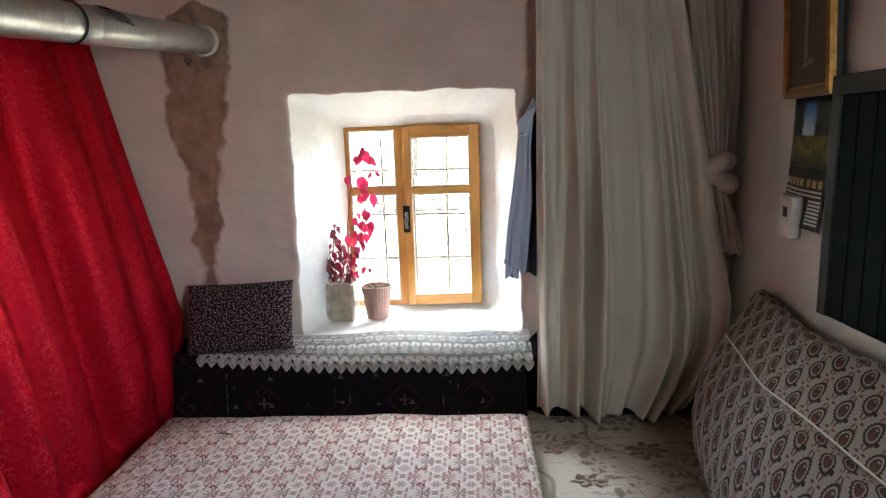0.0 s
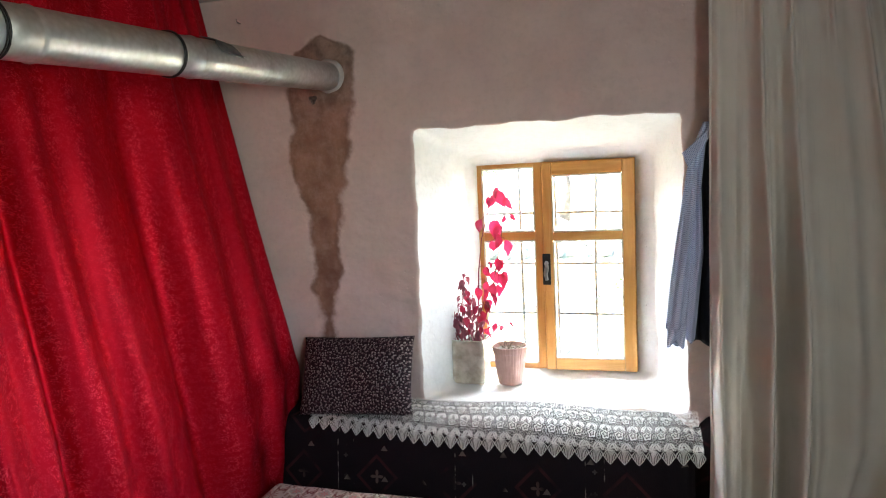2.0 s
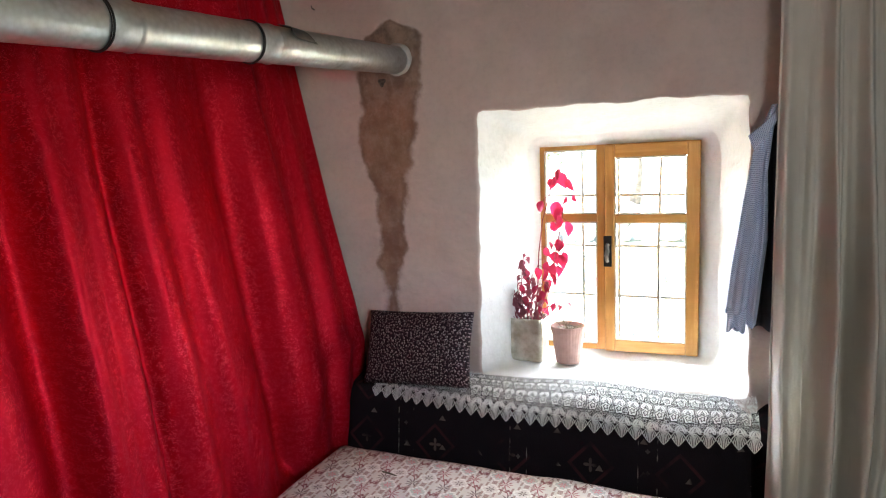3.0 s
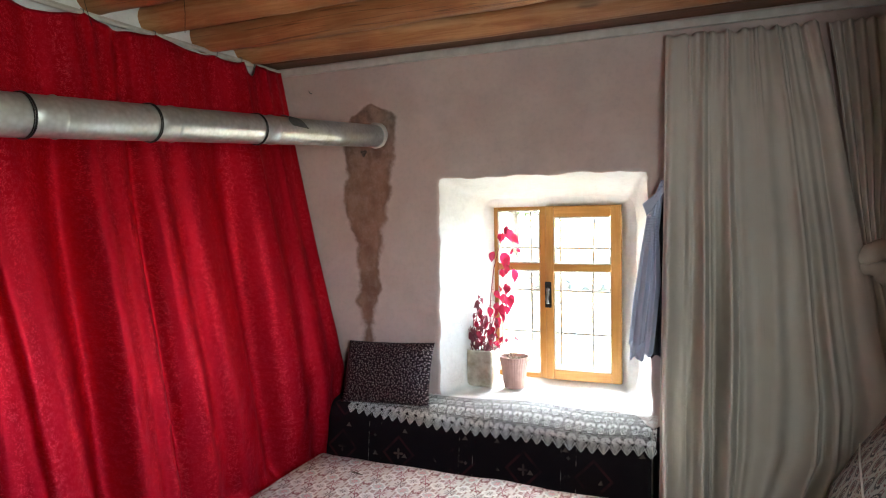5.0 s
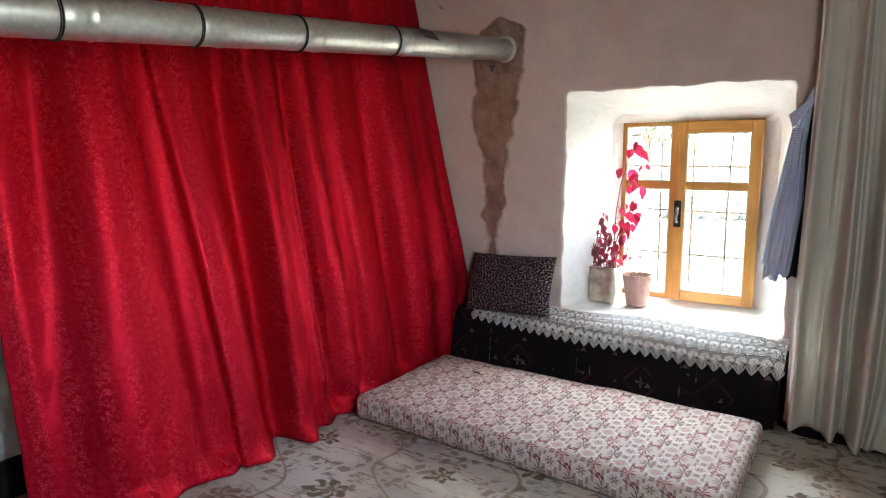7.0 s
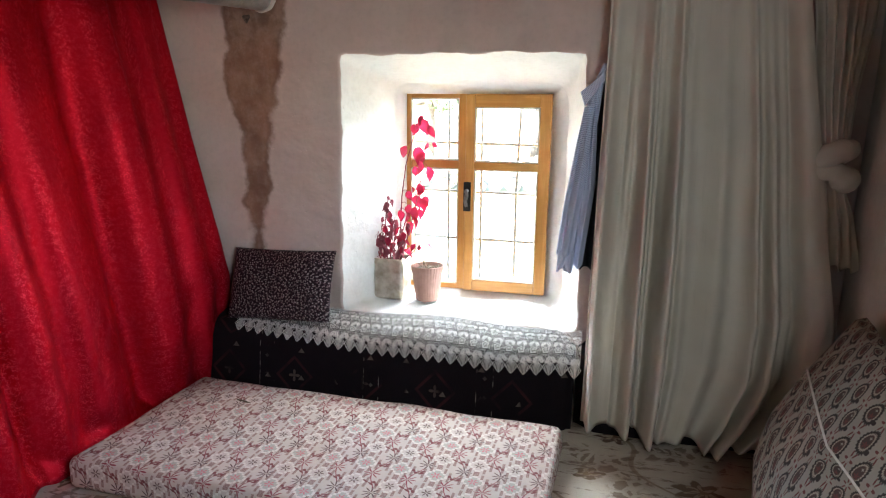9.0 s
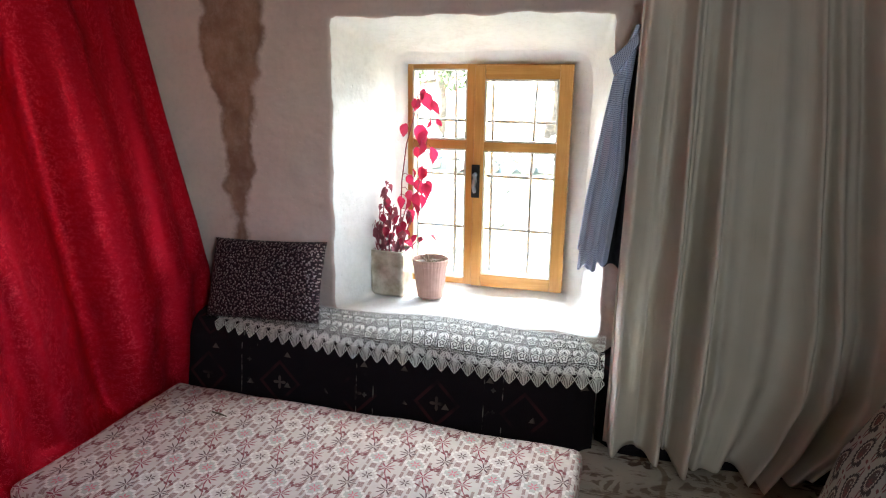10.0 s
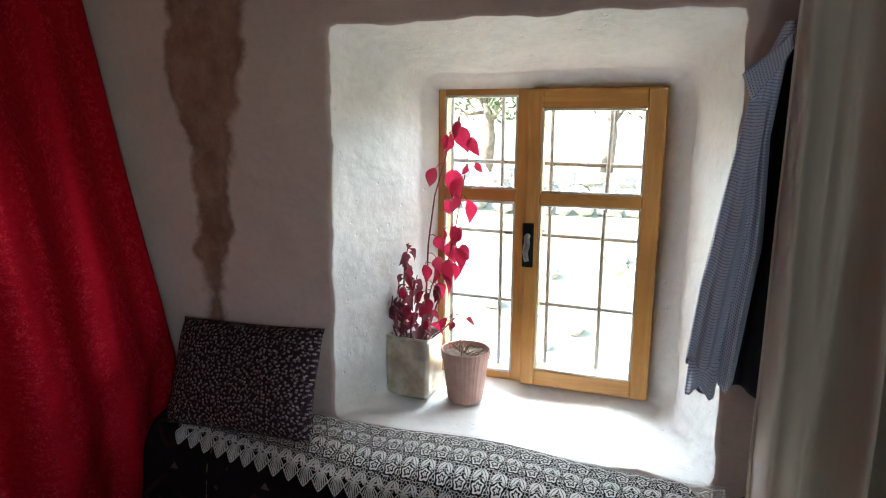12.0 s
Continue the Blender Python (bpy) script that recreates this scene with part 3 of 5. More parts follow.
def window_wall():
    bm = bmesh.new()
    n = 40
    xl, xr = left_wall(3.0) - 0.3, right_wall(3.0) + 0.3
    hole = ring(-0.500, 0.238, 0.424, 1.427, 3.404, n)
    rings = [ring(xl, xr, -0.05, TOP, 3.56, n), ring(-0.545, 0.262, 0.415, 1.448, 3.56, n), ring(-0.545, 0.262, 0.415, 1.448, 3.414, n), hole]
    slots = [1, 1, 1]
    for d in (1.0, 0.94, 0.84, 0.7, 0.55, 0.4, 0.26, 0.14, 0.06, 0.02, 0.0):
        rings.append(niche_ring(d, n))
        slots.append(1)
    edge = rings[-1]
    outer = ring(xl, xr, -0.05, TOP, 3.0, n)
    for s in (0.012, 0.03, 0.07, 0.13, 0.21, 0.3, 0.4, 0.52, 0.64, 0.76, 0.88, 1.0):
        rings.append([a.lerp(b, s) + Vector((0, 0 if s > 0.02 else -0.004, 0)) for a, b in zip(edge, outer)])
        slots.append(0)
    for j, r in enumerate(rings):
        if 4 <= j < len(rings) - 1:
            for p in r:
                rough = 0.012 if j < 16 else 0.009
                p += Vector((nz(p.x, p.y, p.z, 7), nz(p.z, p.x, p.y, 5) * 0.8, nz(p.y, p.z, p.x, 7))) * rough
                p += Vector((nz(p.x, p.z, 3, 23), nz(p.x, p.z, 8, 23), nz(p.x, p.z, 5, 23))) * 0.004
    made = [[bm.verts.new(p) for p in r] for r in rings]
    for j in range(len(made) - 1):
        for i in range(4 * n):
            f = bm.faces.new((made[j][i], made[j][(i + 1) % (4 * n)], made[j + 1][(i + 1) % (4 * n)], made[j + 1][i]))
            f.material_index = slots[j]
            f.smooth = True
    for i in range(4 * n):
        bm.faces.new((made[-1][i], made[-1][(i + 1) % (4 * n)], made[0][(i + 1) % (4 * n)], made[0][i]))
    bmesh.ops.recalc_face_normals(bm, faces=bm.faces)
    return part("wall_north", bm, [PINK, WHITE], label="rose limewashed mud plaster wall with deep white niche", kind="structure")


window_wall()


def side_wall(name, line, out, y0, y1, material, label, opening=None):
    """A wall along line(y), uneven, out metres thick, with an opening (y0, y1, z0, z1) if given."""
    bm = bmesh.new()
    ys = sorted({round(mixv(y0, y1, i / 40), 4) for i in range(41)} | (set(opening[:2]) if opening else set()))
    zs = sorted({round(TOP * i / 24, 4) for i in range(25)} | (set(opening[2:]) if opening else set()))

    def solid(i, j):
        if not opening:
            return True
        yc, zc = (ys[i] + ys[i + 1]) / 2, (zs[j] + zs[j + 1]) / 2
        return not (opening[0] < yc < opening[1] and opening[2] < zc < opening[3])
    face = [[bm.verts.new((line(y) + 0.012 * nz(y, z, line(0), 3), y, z)) for z in zs] for y in ys]
    rear = [[bm.verts.new((line(y) + out, y, z)) for z in zs] for y in ys]
    for i in range(len(ys) - 1):
        for j in range(len(zs) - 1):
            if solid(i, j):
                bm.faces.new((face[i][j], face[i + 1][j], face[i + 1][j + 1], face[i][j + 1])).smooth = True
                bm.faces.new((rear[i][j], rear[i][j + 1], rear[i + 1][j + 1], rear[i + 1][j]))
    for i in range(len(ys)):
        for j in range(len(zs)):
            for di, dj in ((1, 0), (0, 1)):
                i2, j2 = i + di, j + dj
                if i2 >= len(ys) or j2 >= len(zs):
                    continue
                e = bm.edges.get((face[i][j], face[i2][j2]))
                if e and len(e.link_faces) == 1:
                    bm.faces.new((face[i][j], face[i2][j2], rear[i2][j2], rear[i][j]))
    bmesh.ops.recalc_face_normals(bm, faces=bm.faces)
    return part(name, bm, material, label=label, kind="structure")


side_wall("wall_west", left_wall, -0.3, BACK, 2.98, WHITE, "white limewashed wall behind the red curtain")
# the opening is out of view, added for the east fill lamp
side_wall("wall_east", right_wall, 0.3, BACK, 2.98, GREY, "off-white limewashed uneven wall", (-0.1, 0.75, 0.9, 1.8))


def merged(*bms):
    out = bmesh.new()
    for b in bms:
        mesh = bpy.data.meshes.new("scratch")
        b.to_mesh(mesh)
        b.free()
        out.from_mesh(mesh)
        bpy.data.meshes.remove(mesh)
    return out


part("wall_south", box(-2.6, 1.6, BACK - 0.3, BACK, -0.05, TOP), GREY, label="plain off-white rear wall", kind="structure")

floor_bm = sheet(60, 80, lambda s, t: (mixv(-2.2, 1.5, s), mixv(BACK, 3.0, t), 0.004 * nz(s * 9, t * 9, 0) - 0.004))
part("floor", floor_bm, CARPET, label="worn beige carpet with brown roses over the floor", kind="structure", smooth=True)
part("floor_slab", box(-2.6, 1.8, BACK - 0.3, 3.56, -0.25, -0.03), GREY, label="bare screed under the carpet", kind="structure")

# ---- ceiling ----
part("ceiling", box(-2.7, 1.9, BACK - 0.3, 3.6, TOP, TOP + 0.2), BOARD, label="dark boards above round log beams", kind="structure")


def log_beam(y, r, seed):
    rnd = random.Random(seed)
    pts, rad = [], []
    bow, sway = rnd.uniform(-0.02, 0.02), rnd.uniform(0, 6)
    n = 26
    for i in range(n + 1):
        s = i / n
        x = mixv(-2.05, 1.75, s)
        pts.append((x, y + bow * math.sin(3.1 * s) + 0.010 * math.sin(7 * s + sway), 2.341 - 0.018 * s + 0.010 * math.sin(5 * s + sway * 2)))
        rad.append(r * (1.04 - 0.12 * s) + 0.005 * nz(x, y, seed, 3.5))
    bm = tube(pts, rad, 18)
    for v in bm.verts:
        v.co += Vector((0, nz(v.co.x, v.co.y * 3, v.co.z * 3, 4), nz(v.co.z * 3, v.co.x, v.co.y, 4))) * 0.006
    ob = part("log_beam", bm, LOG, smooth=True)
    return tagged(ob, "peeled round log ceiling beam of warm brown wood", "beam", "ceiling log beams")


for k in range(15):
    log_beam(2.735 - 0.303 * k + 0.012 * math.sin(k * 2.3), 0.076 + 0.008 * math.sin(k * 1.7 + 1), k)

part("trim", box(-2.0, 1.7, 2.845, 2.985, 2.272, 2.36, 0.01), BOARD, label="dark timber wall plate under the log ends", kind="structure")

# ---- rails at the ceiling's edge ----
part("trim", box(left_wall(3.0), right_wall(3.0), 2.962, 2.99, 2.225, 2.262, 0.004), RAIL, label="thin white painted curtain rail above the window", kind="structure")
rail_bm = bmesh.new()
tube([(left_wall(y) + 0.045, y, 2.252 - 0.006 * math.sin(y * 3)) for y in (BACK + 0.05, -0.5, 0.5, 1.3, 2.1, 2.95)], 0.013, 6, rail_bm)
part("trim", rail_bm, RAIL, label="white curtain rail above the red curtain", kind="structure")

# ---- window ----
window = thing("window_1", "varnished pine casement window, both sashes closed", "window", (0, 3.425, 0.018), kind="structure")


def bars(name, rects, y0, y1, material_x, parent, bevel=0.004):
    for x0, x1, z0, z1 in rects:
        part(name, box(x0, x1, y0, y1, z0, z1, bevel), material_x if (x1 - x0) > (z1 - z0) else PINE, parent, smooth=False)


bars("window_frame", [(-0.53, -0.478, 0.395, 1.418), (-0.227, -0.188, 0.395, 1.418), (-0.4785, -0.2265, 1.388, 1.418), (-0.4785, -0.2265, 0.395, 0.434)], -0.015, 0.05, PINE_X, window)
bars("window_frame", [(0.205, 0.252, 0.395, 1.418), (-0.1875, 0.2045, 1.372, 1.418), (-0.1875, 0.2045, 0.395, 0.45)], 0.036, 0.075, PINE_X, window)
bars("glazing_bar", [(-0.4785, -0.2265, 1.034, 1.082)], -0.010, 0.042, PINE_X, window)
sash = part("sash", box(-0.1875, -0.14, -0.038, 0.035, 0.405, 1.405, 0.006), PINE, window, "opening pine sash")
bars("sash_stile", [(0.18, 0.236, 0.405, 1.405)], -0.038, 0.035, PINE_X, sash, 0.006)
bars("sash_rail", [(-0.141, 0.181, 1.344, 1.405), (-0.141, 0.181, 1.034, 1.076), (-0.141, 0.181, 0.405, 0.464)], -0.036, 0.033, PINE_X, sash, 0.006)
for x0, x1, z0, z1 in ((-0.48, -0.225, 0.43, 1.039), (-0.48, -0.225, 1.079, 1.39), (-0.142, 0.182, 0.46, 1.039), (-0.142, 0.182, 1.074, 1.346)):
    pane = part("pane", box(x0, x1, 0.006, 0.010, z0, z1), GLASS, window)
    pane.visible_shadow = False
    bead = bmesh.new()
    r = 0.005
    front = -0.012 if x0 < -0.3 else -0.030
    for a, b in (((x0 + 0.004, z0 + 0.006), (x0 + 0.004, z1 - 0.006)), ((x1 - 0.004, z0 + 0.006), (x1 - 0.004, z1 - 0.006)), ((x0 + 0.006, z0 + 0.004), (x1 - 0.006, z0 + 0.004)), ((x0 + 0.006, z1 - 0.004), (x1 - 0.006, z1 - 0.004))):
        tube([(a[0], front, a[1]), (b[0], front, b[1])], r, 6, bead)
    part("glazing_bead", bead, RAIL, window, "pale glazing bead", smooth=True)
plate = part("handle_plate", box(-0.192, -0.154, -0.046, -0.038, 0.824, 0.974, 0.0037), BLACK, sash, "black window handle plate")
lever = bmesh.new()
tube([(-0.173, -0.046, 0.93), (-0.173, -0.066, 0.93), (-0.170, -0.072, 0.905), (-0.176, -0.070, 0.88), (-0.171, -0.066, 0.85)], [0.010, 0.010, 0.011, 0.010, 0.008], 10, lever)
part("handle", lever, IRON, sash, "steel window handle", smooth=True)

# ---- iron grille outside ----
grille = thing("window_grille", "grey iron bar grille outside the window", "grille", (0, 3.60, 0.312))
for x in (-0.52, -0.325, -0.145, 0.045, 0.23):
    b = tube([(x + 0.006, 0, 0.02), (x + 0.004, 0, 0.6), (x + (0.02 if 0 < x < 0.1 else 0.0), 0.004, 1.22)], 0.008, 6)
    part("upright_bar", b, IRON, grille, smooth=True)
for z in (0.34, 0.60, 0.86, 1.12):
    part("cross_bar", tube([(-0.60, 0.010, z - 0.3 + 0.31), (0.32, 0.010, z - 0.3 + 0.30)], 0.008, 6), IRON, grille, smooth=True)

# ---- stovepipe ----
PIPE0, PIPE1 = Vector((-1.065, 3.02, 1.842)), Vector((-1.265, -1.9, 1.42))
pipe = thing("stovepipe", "dented galvanised steel stovepipe running into the wall", "stovepipe", (0, 0, 0))


def on_pipe(s):
    """The point s metres from the wall along the pipe's axis."""
    return PIPE0 + (PIPE1 - PIPE0).normalized() * s


cuts = [0.0, 1.025, 1.565, 1.995, 2.41, 2.95, 3.55, 4.20, 4.90]
for k, (a, b) in enumerate(zip(cuts, cuts[1:])):
    n = 14
    stops = [a, a + 0.004] + [mixv(a, b, 0.02 + 0.96 * i / n) for i in range(1, n)] + [b - 0.10, b - 0.09, b - 0.08, b + 0.035]
    stops.sort()
    rad = []
    for s in stops:
        r = 0.0615 + 0.0022 * k / 7
        if abs(s - (b - 0.09)) < 0.004:
            r += 0.0035
        rad.append(r + 0.0008 * nz(s * 5, k, 0, 2))
    bm = tube([on_pipe(s) for s in stops], rad, 30)
    part("pipe_length", bm, STEEL, pipe, smooth=True)
    if k:
        ringb = bmesh.new()
        for d, w in ((0.0, 0.0030), (0.007, 0.0020)):
            ax = (PIPE1 - PIPE0).normalized()
            c = on_pipe(a + d)
            s1 = ax.cross(Vector((0, 0, 1))).normalized()
            s2 = s1.cross(ax)
            tube([c + (s1 * math.cos(q) + s2 * math.sin(q)) * 0.0655 for q in (2 * math.pi * i / 32 for i in range(33))], w, 5, ringb, False)
        part("joint_wire", ringb, BLACK, pipe, "blackened joint with twisted wire", smooth=True)
collar = tube([on_pipe(0.0), on_pipe(0.026), on_pipe(0.036)], [0.078, 0.073, 0.064], 26)
for v in collar.verts:
    v.co += Vector((nz(v.co.x, v.co.y, v.co.z, 30), 0, nz(v.co.z, v.co.x, 1, 30))) * 0.006
part("mortar_collar", collar, GREY, pipe, "crumbled mortar collar", smooth=True)

# ---- red curtain over the west wall ----


# ridges of the folds: place along the curtain, height, reach to either side, drift downwards
RIDGES = [
    (0.03, 0.030, 0.030, 0.050, 0.03), (0.16, 0.060, 0.050, 0.070, -0.10), (0.264, 0.034, 0.005, 0.030, 0.03), (0.312, 0.050, 0.030, 0.040, 0.02),
    (0.445, 0.088, 0.034, 0.040, 0.0), (0.505, 0.052, 0.025, 0.026, 0.01), (0.59, 0.066, 0.034, 0.034, 0.01), (0.67, 0.052, 0.030, 0.055, 0.02),
    (0.845, 0.046, 0.045, 0.040, -0.01), (0.925, 0.022, 0.020, 0.030, 0.0), (0.085, -0.040, 0.030, 0.030, -0.04), (0.225, -0.030, 0.020, 0.030, 0.0),
    (0.385, -0.055, 0.045, 0.030, 0.0), (0.545, -0.034, 0.016, 0.014, 0.0), (0.770, -0.050, 0.030, 0.030, 0.0),
]


def red_curtain():
    near, far = 0.62, 2.95
    hooks = [0.0, 0.06, 0.20, 0.335, 0.48, 0.63, 0.79, 0.865, 0.905, 1.0]

    def f(s, t):
        y = mixv(near, far, s)
        sag = 0.0
        for a, b in zip(hooks, hooks[1:]):
            if a <= s <= b:
                w = (s - a) / (b - a)
                sag = (0.075 if (a, b) in ((0.865, 0.905), (0.0, 0.06)) else 0.022 + 0.012 * math.sin(a * 40)) * (4 * w * (1 - w)) ** 0.7
        ztop = 2.245 - sag - 0.03 * smooth(0.45, 0.1, s)
        z = mixv(ztop, 0.004, t)
        top = left_wall(y) + 0.055
        low = along([(0.62, -1.62), (0.95, -1.42), (1.2, -1.345), (1.5, -1.375), (2.0, -1.40), (2.55, -1.36), (2.95, -1.295)], y)
        belly = along([(0.70, 0.0), (1.4, 0.05), (2.3, 0.05), (2.95, 0.0)], y)
        edge = along([(0, -1.665), (0.2, -1.575), (0.47, -1.44), (0.76, -1.280), (0.9, -1.275), (1.0, -1.29)], t)
        x = mixv(mixv(top, low, t ** 1.12), edge, smooth(2.45, 2.93, y)) + belly * math.sin(math.pi * t) * (0.4 + 0.6 * t)
        d = s + 0.010 * math.sin(t * 2.6 + s * 11) + 0.012 * nz(s * 3, t * 1.4, 2)
        fold = 0.0
        for c, high, left, right, drift in RIDGES:
            e = d - c - drift * (t - 0.35)
            fold += high * math.exp(-(e / (left if e < 0 else right)) ** 2)
        fold *= 1.45 * (0.32 + 0.68 * smooth(0.0, 0.5, t)) * (1 - 0.25 * smooth(0.9, 1.0, t))
        pleat = (0.5 + 0.5 * math.cos(d * 118 + 3 * math.sin(d * 13) + 1.5 * t)) ** 1.5 - 0.4
        fold += pleat * (0.002 + 0.011 * smooth(0.35, 0.8, t) * smooth(0.40, 0.5, s) * smooth(0.82, 0.72, s))
        fold += 0.007 * pleat * smooth(0.3, 0.0, t)
        fold += 0.016 * nz(s * 9, t * 1.6, 3) + 0.006 * nz(s * 26, t * 3.5, 7)
        calm = (0.35 + 0.65 * smooth(0.0, 0.04, s)) * (1 - 0.85 * smooth(0.955, 1.0, s))
        x += (fold - 0.03 * smooth(0.0, 0.5, t)) * calm
        y -= 0.35 * fold * calm * smooth(0.95, 0.8, s)
        crease = smooth(0.55, 0.85, t) * (1 - smooth(0.9, 1.0, t))
        x += crease * 0.012 * nz(s * 30 + t * 14, t * 9, 1)
        if t > 0.965:
            x += (t - 0.965) * (1.0 + 0.8 * math.sin(d * 60))
            z = max(z, 0.005 + 0.02 * (1 - t) * 20 * abs(nz(s * 20, t * 8, 3)))
        return (x, min(y, 2.965), z)
    bm = sheet(300, 120, f, lambda s, t: (s * 2.7, 2.25 * (1 - t)))
    ob = part("red_curtain", bm, RED, smooth=True)
    tagged(ob, "glossy red brocade curtain hanging to the floor along the wall", "curtain")
    for a in hooks[1:-1]:
        y = mixv(near, far, a)
        x = left_wall(y) + 0.05
        part("hook", tube([(x, y, 2.268), (x + 0.014, y, 2.262), (x + 0.012, y, 2.235), (x + 0.004, y, 2.225)], 0.0025, 5), IRON, ob, "bent wire curtain hook")
    return thick(ob, 0.003)


red_curtain()

# ---- cream curtains beside the niche ----


def cream_curtain():
    def f(s, t):
        left = along([(0, 0.478), (0.3, 0.475), (1, 0.455)], t)
        right = along([(0, 1.09), (0.2, 1.155), (0.45, 1.235), (0.6, 1.275), (0.75, 1.325), (0.86, 1.315), (0.94, 1.23), (1, 1.13)], t)
        x = left + (1.09 - 0.478) * s + (right - left - 0.612) * smooth(0.35, 1.0, s)
        zt = 2.19 - 0.02 * s + 0.008 * math.sin(s * 60)
        zb = 0.075 - 0.035 * smooth(0, 0.5, s) + 0.03 * smooth(0.8, 1.0, s) + 0.010 * math.sin(s * 23)
        z = mixv(zt, zb, t)
        y = along([(0, 2.94), (0.1, 2.89), (0.35, 2.855), (0.72, 2.78), (0.85, 2.745), (1, 2.745)], t)
        d = s + 0.02 * math.sin(3 * t + 5 * s)
        gather = smooth(0.22, 0.05, t) * smooth(0.12, 0.25, s)
        q = d + 0.035 * math.sin(d * 15 + 0.8)
        fold = -1.4 * ((0.5 + 0.5 * math.cos(q * 44 + 0.8 * t + 1.6 * math.sin(q * 9))) ** 2.4 - 0.3) - 0.22 * ((0.5 + 0.5 * math.cos(q * 91 + 2.0)) ** 2 - 0.35) + 0.4 * nz(s * 14 + t * 2, t * 1.6, 4)
        fold *= 0.85 + 1.0 * nz(s * 5.5, t * 0.8, 11)
        fold += 0.9 * nz(s * 7, t * 0.9, 21)
        y += fold * (0.024 + 0.062 * smooth(0.1, 0.8, t)) * (0.3 + 0.7 * smooth(0, 0.1, s))
        y += 0.011 * gather * math.sin(s * 128 + 1.5 * math.sin(s * 31))
        y -= 0.05 * smooth(0.35, 0.8, t) * smooth(0.75, 1.0, s)
        y += 0.012 * smooth(0.55, 0.9, t) * nz(s * 9 + t * 5, t * 7, 8)
        x += 0.006 * math.cos(d * 44) + 0.004 * nz(s, t * 6, 5)
        return (x, min(y, 2.955 - 0.14 * smooth(0.7, 0.86, t)), z)
    ob = part("curtain", sheet(170, 110, f, lambda s, t: (s * 1.1, 2.15 * (1 - t))), LINEN, smooth=True)
    tagged(ob, "cream linen curtain panel hanging loose beside the niche", "curtain", "cream curtains")
    thick(ob, 0.003)

    tied = thing("tied_curtain", "cream linen curtain panel tied in a knot", "curtain", (0, 0, 0), "cream curtains")

    def g(s, t):
        left = along([(0, 1.135), (0.25, 1.165), (0.6, 1.20), (0.85, 1.225), (1, 1.245)], t)
        right = along([(0, 1.40), (0.25, 1.40), (0.55, 1.385), (0.8, 1.35), (1, 1.335)], t)
        x = mixv(left, right, s)
        y = along([(0, 2.93), (0.5, 2.88), (1, 2.83)], t) + (0.018 - 0.006 * t) * math.sin(s * 40 + t) + 0.012 * nz(s * 9, t * 2, 2)
        return (x, y - 0.045 * math.sin(math.pi * s) * t, mixv(2.165, 1.235, t) - 0.04 * smooth(0.7, 1, t) * s)
    thick(part("panel", sheet(70, 60, g, lambda s, t: (s * 0.7, 1.0 * (1 - t))), LINEN, tied, smooth=True), 0.003)

    def h(s, t):
        left = along([(0, 1.24), (0.3, 1.25), (1, 1.265)], t)
        right = along([(0, 1.335), (0.4, 1.375), (1, 1.405)], t)
        x = mixv(left, right, s)
        y = 2.825 + 0.016 * math.sin(s * 21 + 2 * t) - 0.02 * math.sin(math.pi * s) - 0.05 * t
        return (x, y, mixv(1.10, 0.805 - 0.025 * s + 0.012 * math.sin(s * 20), t))
    thick(part("tail", sheet(40, 30, h, lambda s, t: (s * 0.4, 0.4 * (1 - t))), LINEN, tied, smooth=True), 0.003)
    for zc, tilt, r in ((1.200, 0.35, 0.041), (1.128, -0.25, 0.043)):
        pts, n = [], 26
        for i in range(n + 1):
            a = 2 * math.pi * i / n
            pts.append((1.288 + 0.045 * math.cos(a), 2.815 + 0.035 * math.sin(a), zc + tilt * 0.06 * math.cos(a) + 0.006 * math.sin(3 * a)))
        k = tube(pts, [r * (0.92 + 0.16 * math.sin(2.1 * i / n * 6.28 + zc * 30)) + 0.012 * nz(i * 0.55, zc * 9, 1) for i in range(n + 1)], 16)
        for v in k.verts:
            v.co += v.co.normalized() * 0.007 * nz(v.co.x * 3, v.co.y * 3, v.co.z, 22)
        part("knot", k, LINEN, tied, smooth=True)


cream_curtain()

# ---- bench bolsters under the sill ----


def lace_z(x):
    return 0.010 * nz(x * 2.2, 0, 1) + 0.016 * smooth(-0.62, -0.2, x) * smooth(0.2, -0.2, x)



def bolster_bench(x0, x1, label, back=0.0):
    prof = [(3.00, 0.375), (2.93, 0.360), (2.86, 0.337), (2.815, 0.310), (2.79, 0.265), (2.782, 0.20), (2.775, 0.13), (2.765, 0.06), (2.755, 0.0)]

    def f(s, t):
        i = t * (len(prof) - 1)
        k = min(int(i), len(prof) - 2)
        y, z = (mixv(prof[k][j], prof[k + 1][j], i - k) for j in (0, 1))
        x = mixv(x0, x1, s)
        e = min(s, 1 - s) * (x1 - x0)
        y += 0.10 * (1 - smooth(0, 0.10, e)) * (1 - abs(2 * t - 1) * 0.3)
        z -= 0.05 * (1 - smooth(0, 0.07, e)) * (1 - t)
        y += 0.006 * nz(x * 3, z * 3, 4) + 0.003 * nz(x * 12, z * 8, 2)
        z += lace_z(x) * (1 - t)
        return (x, min(y + back * t, 2.992), max(z, 0.0))
    ob = part("bench_cushion", sheet(90, 24, f, lambda s, t: (mixv(x0, x1, s), 0.55 * (1 - t))), KILIM, smooth=True)
    tagged(ob, label, "cushion", "bench cushions")
    return thick(ob, 0.012, -1.0)


bolster_bench(-1.37, 0.418, "low bench cushion under a black patterned kilim cover")
bolster_bench(0.43, 1.34, "low bench cushion under a black kilim behind the curtain", 0.07)

